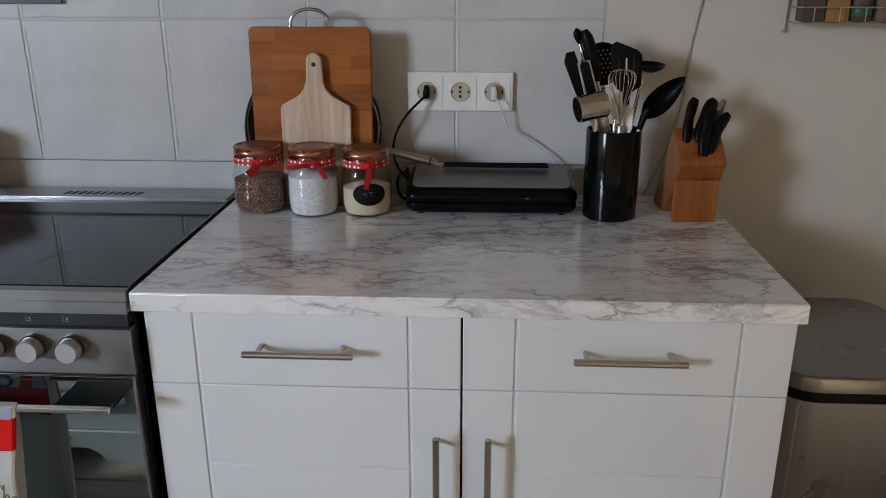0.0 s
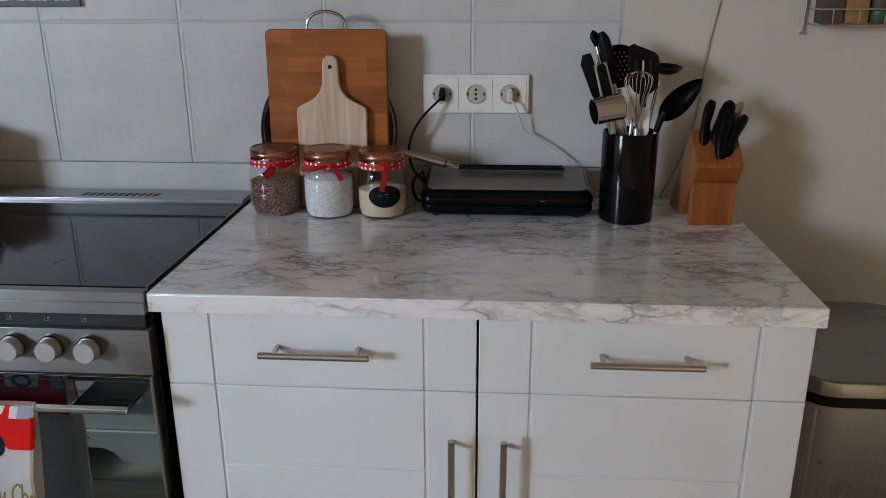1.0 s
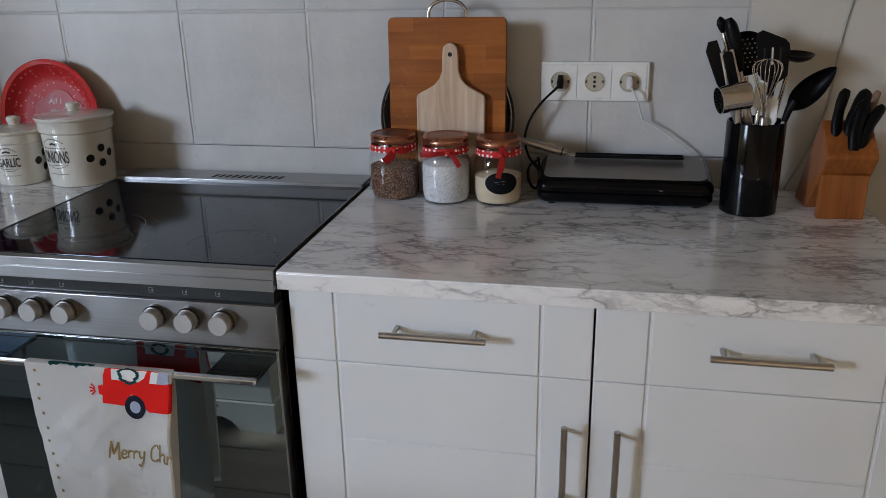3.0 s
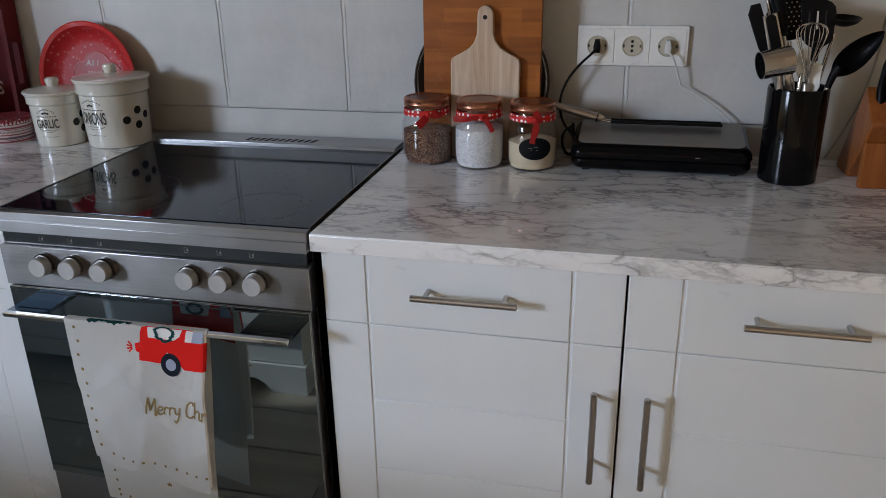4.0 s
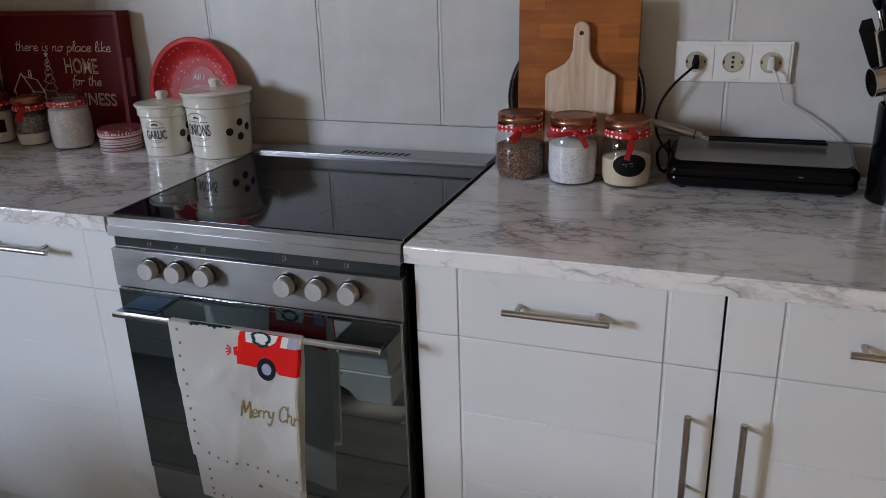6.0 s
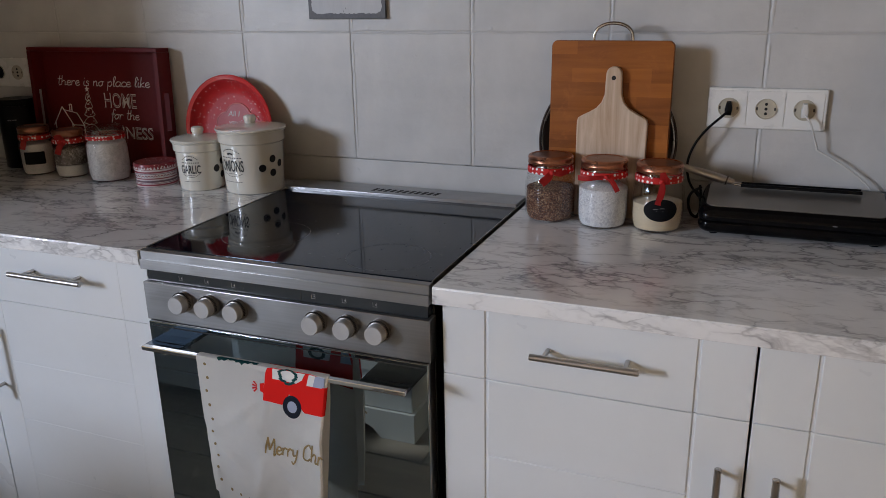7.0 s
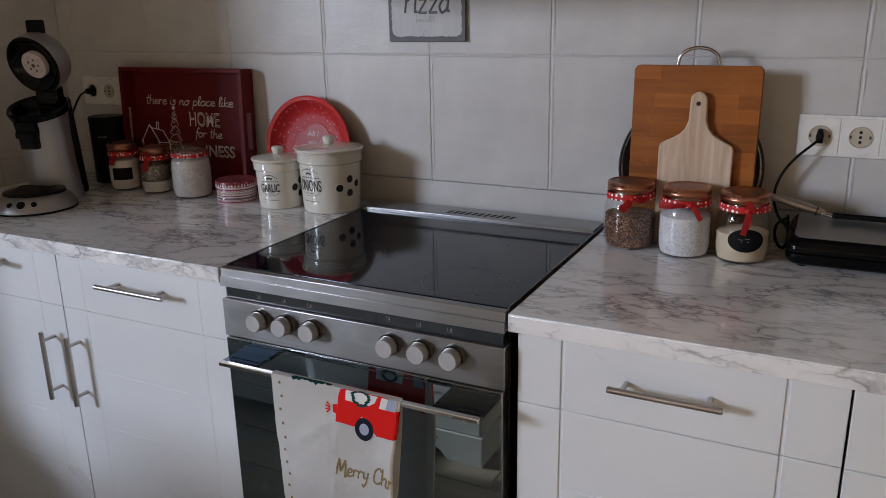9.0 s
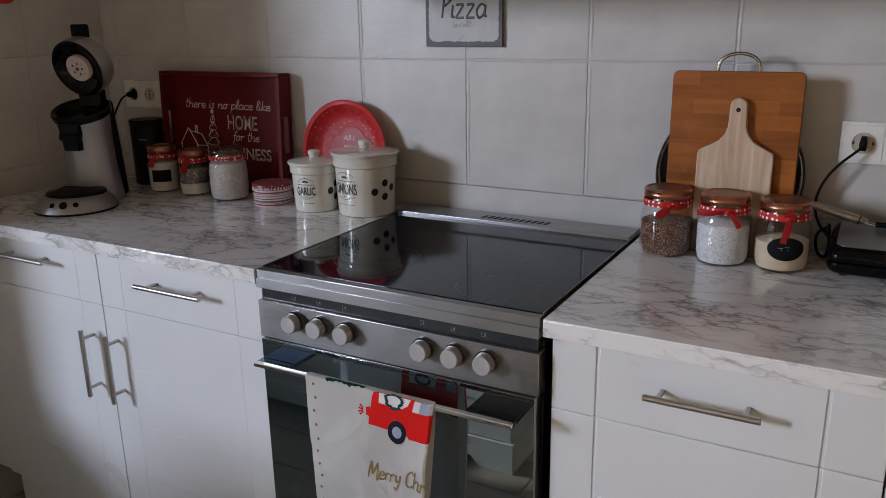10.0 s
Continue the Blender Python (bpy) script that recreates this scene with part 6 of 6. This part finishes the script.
def serving_tray():
    t = thing("serving_tray", "dark red wooden tray with white lettering, leaning on the wall", "tray", pose(-1.2185, -0.070, Z + 0.0006, -2.2))
    w, h, d = 0.451, 0.334, 0.048
    part("bottom", box(-w / 2 + 0.010, w / 2 - 0.010, d - 0.007, d, 0.008, h - 0.008), "tray_red", t)
    for name, a in (("side_rail", (-w / 2, w / 2, 0, 0.011)), ("side_rail", (-w / 2, w / 2, h - 0.011, h))):
        part(name, box(a[0], a[1], 0.0, d, a[2], a[3], 0.0015), "tray_red", t)
    for s in (-1, 1):
        x0, x1 = (-w / 2, -w / 2 + 0.012) if s < 0 else (w / 2 - 0.012, w / 2)
        bm = bmesh.new()
        for y0, y1, z0, z1 in ((0.0, d, 0.0112, 0.118), (0.0, d, 0.218, h - 0.0112), (0.0, 0.014, 0.118, 0.218), (0.033, d, 0.118, 0.218)):
            put_box(bm, x0, x1, y0, y1, z0, z1, 0.0)
        part("handle_end", bm, "tray_red", t, "end piece with a grip hole")
    y = d - 0.0072
    for text, size, sh, wd, x, z in (("HOME", 0.056, 0.0, 0.112, 0.050, 0.172), ("INESS", 0.046, 0.0, 0.106, 0.101, 0.088)):
        word = part("lettering", moved(letters(text, size, sh, wd, 0.0004, 0.0006), Matrix.Translation((x, y, z))), "tray_ink", t)
        part("letter_fill", moved(letters(text, size, sh, wd, 0.0004, -0.0014), Matrix.Translation((x, y - 0.0006, z))), "tray_red", word)
    for text, xh, wd, x, z in (("there is no place like", 0.0135, 0.327, -0.007, 0.229), ("for the", 0.0135, 0.100, 0.0600, 0.140)):
        part("lettering", moved(script(text, xh, wd, 0.0011), Matrix.Translation((x, y, z))), "tray_ink", t)
    bm = bmesh.new()
    for a, b in (((-0.135, 0.105), (-0.098, 0.158)), ((-0.098, 0.158), (-0.060, 0.105)), ((-0.128, 0.080), (-0.128, 0.112)), ((-0.066, 0.080), (-0.066, 0.112)), ((-0.095, 0.150), (-0.045, 0.142)), ((-0.045, 0.142), (-0.022, 0.108)), ((-0.022, 0.108), (-0.022, 0.080)), ((-0.066, 0.108), (-0.022, 0.108)), ((-0.135, 0.080), (0.0, 0.080)), ((-0.070, 0.146), (-0.070, 0.166)), ((-0.070, 0.166), (-0.062, 0.166)), ((-0.062, 0.166), (-0.062, 0.144))):
        put_tube(bm, [(a[0], y - 0.0005, a[1]), (b[0], y - 0.0005, b[1])], 0.0016, 5, 1, False, 0.4)
    part("house_print", moved(bm, Matrix.Translation((-0.066, 0, 0.010))), "tray_ink", t)
    bm = bmesh.new()
    for k in range(5):
        z, r = 0.098 + 0.022 * k, 0.030 - 0.0052 * k
        put_tube(bm, [(0.002 - r, y - 0.0005, z), (0.002 - r * 0.3, y - 0.0005, z - 0.005), (0.002 + r * 0.4, y - 0.0005, z - 0.004), (0.002 + r, y - 0.0005, z + 0.001), (0.002 + r * 0.4, y - 0.0005, z + 0.019), (0.002 - r * 0.4, y - 0.0005, z + 0.014), (0.002 - r, y - 0.0005, z)], 0.0012, 5, 1, False, 0.4)
    for k in range(34):
        f = random.random()
        put_lathe(bm, [(0, 0.0004), (0.0016, 0.0003), (0.0016, 0)], 7, Matrix.Translation((0.002 + random.uniform(-1, 1) * 0.026 * (1 - f), y - 0.0002, 0.098 + 0.105 * f)) @ Matrix.Rotation(radians(90), 4, "X"))
    star = [((0.009 if k % 2 == 0 else 0.004) * math.sin(math.pi * k / 5) + 0.002, (0.009 if k % 2 == 0 else 0.004) * math.cos(math.pi * k / 5) + 0.214) for k in range(10)]
    part("tree_print", moved(bm, Matrix.Translation((-0.066, 0, 0.006))), "tray_ink", t)
    part("star_print", moved(slab(star, y, y - 0.0005), Matrix.Translation((-0.066, 0, 0.006))), "tray_ink", t)


serving_tray()

preserving_jar("glass jar of white flour with copper lid and black label", (-1.375, -0.141, Z), 0.0440, 0.132, "copper", "sugar", 0.086,
               [([(-0.014, 0, 0), (-0.020, 0.003, -0.010), (-0.026, 0.003, -0.028)], 0.014)], square_label, turn=38)
preserving_jar("glass jar half full of pale flour with red bow", (-1.257, -0.138, Z), 0.0435, 0.128, "copper", "sugar", 0.034,
               [([(0.0, 0, 0), (-0.014, 0.003, -0.012), (-0.022, 0.003, -0.032)], 0.015), ([(0.0, 0, 0), (-0.012, 0.004, 0.014), (-0.024, 0.002, 0.010)], 0.013)], turn=35, mound=0.012, upper=("granola", 0.078))
preserving_jar("glass clip-top jar of white flour with red dotted ribbon", (-1.122, -0.141, Z), 0.0545, 0.146, "glass", "lumps", 0.104, [], turn=35, mound=0.004)


def biscuit_tin():
    t = thing("biscuit_tin", "small round tin with red and white knitted pattern", "tin", pose(-0.968, -0.142, Z, 0, 0, 38))
    r = 0.0525
    body = part("tin_body", lathe([(0, 0), (r - 0.002, 0), (r - 0.001, 0.002), (r - 0.001, 0.044), (0, 0.044)], 56), "tin_white", t)
    for z0, z1, mt in ((0.003, 0.007, "tin_red"), (0.0115, 0.0165, "tin_grey"), (0.020, 0.0225, "tin_red"), (0.0085, 0.0098, "tin_grey"), (0.0325, 0.0338, "tin_grey"), (0.0352, 0.0392, "tin_red")):
        part("stripe", lathe([(r - 0.0009, z0), (r - 0.0006, z0 + 0.0002), (r - 0.0006, z1 - 0.0002), (r - 0.0009, z1)], 56), mt, body)
    for k in range(40):
        a = 2 * math.pi * k / 40
        at = Matrix.Rotation(a, 4, "Z")
        part("zigzag", bent(slab([(-0.0034, 0.0250), (0.0, 0.0285), (0.0034, 0.0250), (0.0034, 0.0272), (0.0, 0.0308), (-0.0034, 0.0272)], 0.0, -0.0002), wrap(r - 0.001, 0.0003)), "tin_grey" if k % 2 else "tin_red", body, at=at)
        part("zigzag", bent(slab([(-0.0034, 0.0455), (0.0, 0.0525), (0.0034, 0.0455)], 0.0, -0.0002), wrap(r + 0.0006, 0.0003)), "tin_white", body, at=at)
    lid = part("lid", lathe([(r - 0.0005, 0.0405), (r + 0.0006, 0.041), (r + 0.0006, 0.056), (r - 0.001, 0.0585), (r - 0.004, 0.0575), (0, 0.0575)], 56), "tin_dots", t, "lid with white dots on red")
    part("lid_edge", lathe([(r + 0.0007, 0.0405), (r + 0.0010, 0.0415), (r + 0.0010, 0.0435), (r + 0.0007, 0.0440)], 56), "tin_white", lid)


biscuit_tin()


def ceramic_pot(label, at, rb, rt, h, word, word_w, word_size, turn, hole_turn, holes):
    p = thing("ceramic_pot", label, "pot", pose(*at), "ceramic pots")
    rad = lambda z: rb + (rt - rb) * z / h
    prof = [(0, 0), (rb - 0.004, 0), (rb - 0.001, 0.002), (rb, 0.006)] + [(rad(z), z) for z in np.linspace(0.02, h * 0.80, 6)]
    prof += [(rad(h * 0.80) + 0.0022, h * 0.815), (rt + 0.0030, h * 0.83), (rt + 0.0035, h * 0.97), (rt + 0.0055, h - 0.002), (rt + 0.004, h), (rt - 0.004, h), (rt - 0.006, h * 0.8), (rb - 0.005, 0.008), (0, 0.008)]
    body = part("pot_body", lathe(prof, 64), "ceramic", p)
    lid = part("lid", lathe([(0, h + 0.0005), (rt + 0.007, h + 0.0005), (rt + 0.0085, h + 0.003), (rt + 0.007, h + 0.0065), (rt * 0.8, h + 0.011), (rt * 0.3, h + 0.0145), (0, h + 0.0150)], 64), "ceramic", p, "cream glazed lid")
    part("lid_knob", lathe([(0.0130, h + 0.0140), (0.0128, h + 0.0175), (0.0148, h + 0.0215), (0.0156, h + 0.0265), (0.0145, h + 0.0310), (0.0105, h + 0.0338), (0, h + 0.0345)], 32), "ceramic", lid)
    lab = part("lettering", moved(bent(moved(letters(word, word_size, 0, word_w, 0.0002, 0.0005), Matrix.Translation((0, 0, h * 0.385))), wrap(rad)), Matrix.Rotation(radians(turn), 4, "Z")), "ink", body)
    for z, wd, arch in ((h * 0.745, 0.60, 0.006), (h * 0.605, 0.66, 0.0), (h * 0.345, 0.30, 0.0), (h * 0.30, 0.62, -0.005), (h * 0.21, 0.55, 0.0)):
        bm, n = bmesh.new(), 11 if arch else 9
        for k in range(n):
            x = word_w * wd * (k / (n - 1) - 0.5) * 1.25
            zz = z - arch * (2 * k / (n - 1) - 1) ** 2 * 1.4
            hh = 0.0011 if arch > 0 or wd > 0.64 else 0.0006
            put_box(bm, x - word_w * wd / n * 0.42, x + word_w * wd / n * (0.42 if hh > 0.001 else 0.62), -0.0002, 0, zz - hh, zz + hh)
        part("small_print", moved(bent(bm, wrap(rad)), Matrix.Rotation(radians(turn), 4, "Z")), "ink", lab)
    bm = bmesh.new()
    for x, z, w in ((-0.006, h * 0.665, 0.005), (0.0, h * 0.675, 0.007), (0.006, h * 0.665, 0.005)):
        put_box(bm, x - w / 2, x + w / 2, -0.0002, 0, z - 0.0022, z + 0.0022)
    part("emblem", moved(bent(bm, wrap(rad)), Matrix.Rotation(radians(turn), 4, "Z")), "ink", lab)
    # dark discs laid on the glaze, in place of shaded openings
    for dx, z in holes:
        hole = bent(fine(slab(disc_outline(dx, z, 0.0096, None, 24), 0.0, -0.0002), 0.004), wrap(rad, 0.0003))
        ho = part("vent_hole", moved(hole, Matrix.Rotation(radians(hole_turn), 4, "Z")), "hole", body)
        rim = bmesh.new()
        ring = [(dx + 0.0100 * math.cos(2 * math.pi * k / 24), 0.0, z + 0.0100 * math.sin(2 * math.pi * k / 24)) for k in range(24)]
        put_tube(rim, ring, 0.0011, 6, 1, True)
        part("hole_rim", moved(bent(rim, wrap(rad, 0.0)), Matrix.Rotation(radians(hole_turn), 4, "Z")), "ceramic", ho)


ceramic_pot("cream ceramic lidded pot lettered for garlic", (-0.824, -0.140, Z), 0.0545, 0.060, 0.120, "GARLIC", 0.052, 0.029, 11, 98, ((-0.020, 0.054), (0.0, 0.070), (0.0, 0.036), (0.020, 0.052)))
ceramic_pot("large cream ceramic lidded pot lettered for onions", (-0.683, -0.116, Z), 0.0710, 0.0775, 0.150, "ONIONS", 0.068, 0.039, -10, 71, ((-0.026, 0.064), (0.002, 0.084), (0.002, 0.050), (0.026, 0.070)))


def red_plate():
    p = thing("pie_plate", "red enamel pie plate with white dots, leaning on the wall", "plate", pose(-0.797, -0.021, Z + 0.1335, 90 - 7))
    part("dish", lathe([(0, 0.0), (0.090, 0.0), (0.104, 0.006), (0.124, 0.028), (0.122, 0.0295), (0.110, 0.0150), (0.101, 0.0075), (0.092, 0.0042), (0.082, 0.003), (0, 0.003)], 80), "plate_red", p)
    part("rim", lathe([(0.1222, 0.0292), (0.1305, 0.0315), (0.1335, 0.0300), (0.1320, 0.0285), (0.1242, 0.0276)], 80), "plate_rim", p, "glossy red rolled rim")
    lobes = []
    for k in range(72):
        a = 2 * math.pi * k / 72
        c, s = math.cos(a), math.sin(a)
        r = 0.03
        for bx, bz, br in ((0.0, 0.022, 0.040), (-0.036, 0.008, 0.030), (0.036, 0.008, 0.030), (-0.022, -0.024, 0.034), (0.022, -0.024, 0.034)):
            along = bx * c + bz * s
            gap = br * br - (bx * bx + bz * bz - along * along)
            if gap > 0:
                r = max(r, along + math.sqrt(gap))
        lobes.append((0.012 + r * c, r * s))
    cl = part("cloud_print", moved(slab(lobes, 0.0, -0.0006), Matrix.Translation((0, 0, 0.0036)) @ Matrix.Rotation(radians(-90), 4, "X")), "plate_pink", p)
    rim = [(x, -0.0003, z) for x, z in lobes]
    part("cloud_outline", moved(tube(rim, 0.0016, 6, 1, True), Matrix.Translation((0, 0, 0.0036)) @ Matrix.Rotation(radians(-90), 4, "X")), "plate_line", cl)
    for text, size, wd, x, y in (("All I", 0.020, 0.036, 0.000, 0.028), ("want for", 0.015, 0.054, 0.012, 0.008)):
        part("lettering", moved(letters(text, size, 0.15, wd, 0.0004), Matrix.Translation((x, y, 0.0043)) @ Matrix.Rotation(radians(-90), 4, "X")), "tray_ink", cl)


red_plate()


def wall_sign():
    s = thing("wall_sign", "small square grey and white wall sign lettered Pizza", "sign", (-0.458, -0.0105, 1.3035))
    w, h = 0.204, 0.195
    part("plate", slab([(-w / 2, 0), (w / 2, 0), (w / 2, h), (-w / 2, h)], 0.0, 0.0065, 0.001), "sign_grey", s)
    rnd = random.Random(9)
    edge = []
    for x, z in round_rect(-w / 2 + 0.009, w / 2 - 0.009, 0.012, h - 0.010, 0.016, 8):
        edge.append((x, z))
    ragged = []
    for (x0, z0), (x1, z1) in zip(edge, edge[1:] + edge[:1]):
        n = max(1, int(math.hypot(x1 - x0, z1 - z0) / 0.004))
        for k in range(n):
            ragged.append((x0 + (x1 - x0) * k / n + rnd.uniform(-0.0014, 0.0014), z0 + (z1 - z0) * k / n + rnd.uniform(-0.0014, 0.0014)))
    part("face", slab(ragged, -0.0004, 0.0), "sign_face", s, "worn pale face")
    part("lettering", moved(script("Pizza", 0.030, 0.122, 0.0030, 0.12), Matrix.Translation((0.0, -0.0005, 0.066))), "ink", s)
    part("small_lettering", moved(script("bestellt", 0.0072, 0.050, 0.0006, 0.0), Matrix.Translation((-0.002, -0.0005, 0.045))), "print_grey", s)
    part("mark", box(-0.002, 0.0, -0.0008, -0.0004, 0.0215, 0.0255), "print_grey", s)
    part("mark", box(-0.008, -0.006, -0.0008, -0.0004, 0.0150, 0.019), "print_grey", s)


wall_sign()


def pot_holder():
    h = thing("pot_holder", "dark red quilted pot holder hung on the block wall", "pot holder", pose(-1.7355, -0.358, 1.428, 0, 0, 90))
    part("pad", slab(round_rect(-0.085, 0.085, 0.0, 0.17, 0.035), -0.008, 0.0, 0.003), "red_cloth", h)
    part("loop", tube([(-0.006, -0.004, 0.168), (-0.008, -0.004, 0.188), (0.0, -0.004, 0.198), (0.008, -0.004, 0.188), (0.006, -0.004, 0.168)], 0.002, 8, 5), "red_cloth", h)


pot_holder()


# ---------------------------------------------------------------- pieces of walls and floor
def masonry_blocks():
    rnd = random.Random(11)

    def block(w, h):
        """One block: its edges wander a little under the paint."""
        g, n = 0.0008, 9
        line = []
        for (x0, z0), (x1, z1) in (((g, g), (w - g, g)), ((w - g, g), (w - g, h - g)), ((w - g, h - g), (g, h - g)), ((g, h - g), (g, g))):
            for k in range(n):
                line.append((x0 + (x1 - x0) * k / n + rnd.uniform(-0.0008, 0.0008), z0 + (z1 - z0) * k / n + rnd.uniform(-0.0008, 0.0008)))
        return mesh_of("block", slab(line, 0.0, 0.014, 0.0032, 3), "masonry")

    spots = []
    for x0, x1 in zip(COLS_X, COLS_X[1:]):
        for z0, z1 in zip(ROWS_Z, ROWS_Z[1:]):
            spots.append((wall_north, block(x1 - x0, z1 - z0), pose(x0, -0.0008 - random.uniform(0, 0.0007), z0 + random.uniform(-0.0008, 0.0008))))
    cols = [-0.265 - 0.31 * k for k in range(4)]
    for y0, y1 in zip([0.0] + cols, cols):
        for z0, z1 in zip((0.67, 0.975, 1.282, 1.59, 1.89, 2.2), (0.975, 1.282, 1.59, 1.89, 2.2, 2.5)):
            if y1 < WIN_Y1:
                continue
            spots.append((wall_west, block(y0 - y1, z1 - z0), Matrix.Translation((WEST - random.uniform(0, 0.001), y1, z0)) @ Matrix.Rotation(radians(90), 4, "Z")))
    # paint-filled upright joints stand a little proud, unevenly
    for x in COLS_X[2:-1]:
        for z0, z1 in zip(ROWS_Z[:3], ROWS_Z[1:]):
            bm, rows = bmesh.new(), []
            for k in range(27):
                z = z0 + 0.006 + (z1 - z0 - 0.012) * k / 26
                mid, half = x + 0.0045 + rnd.uniform(-0.0008, 0.0008), 0.0042 + rnd.uniform(-0.0012, 0.0012)
                up = (0.0016 + rnd.uniform(-0.0008, 0.0008)) * min(1, k / 2, (26 - k) / 2)
                rows.append([bm.verts.new((mid + half * c, -0.0006 - up * (1 - c * c) ** 0.7, z)) for c in (-1, -0.6, -0.2, 0.2, 0.6, 1)])
            for p, q in zip(rows, rows[1:]):
                for i in range(5):
                    bm.faces.new((p[i], p[i + 1], q[i + 1], q[i]))
            spots.append((wall_north, mesh_of("joint_bead", bm, "masonry"), Matrix.Identity(4)))
    for parent, me, m in spots:
        ob = new(me.name.split(".")[0], me)
        ob.parent, ob.matrix_basis = parent, m


def floor_boards():
    wide, y = 0.19, SOUTH
    made = {}
    while y < -0.01:
        x = WEST - random.uniform(0, 1.2)
        while x < EAST:
            ln = random.choice((1.2, 1.6, 2.0))
            x0, x1 = max(x, WEST), min(x + ln, EAST)
            w = min(wide, -y)
            key = (round(x1 - x0, 2), round(w, 3))
            if x1 - x0 > 0.03:
                if key not in made:
                    made[key] = mesh_of("board", box(0.0012, key[0] - 0.0012, 0.0025, key[1] - 0.0025, -0.0158, 0.0, 0.0015, 1), "floor_wood")
                ob = new("board", made[key])
                ob.parent, ob.matrix_basis = floor, Matrix.Translation((x0, y, 0))
            x += ln
        y += wide


masonry_blocks()
floor_boards()
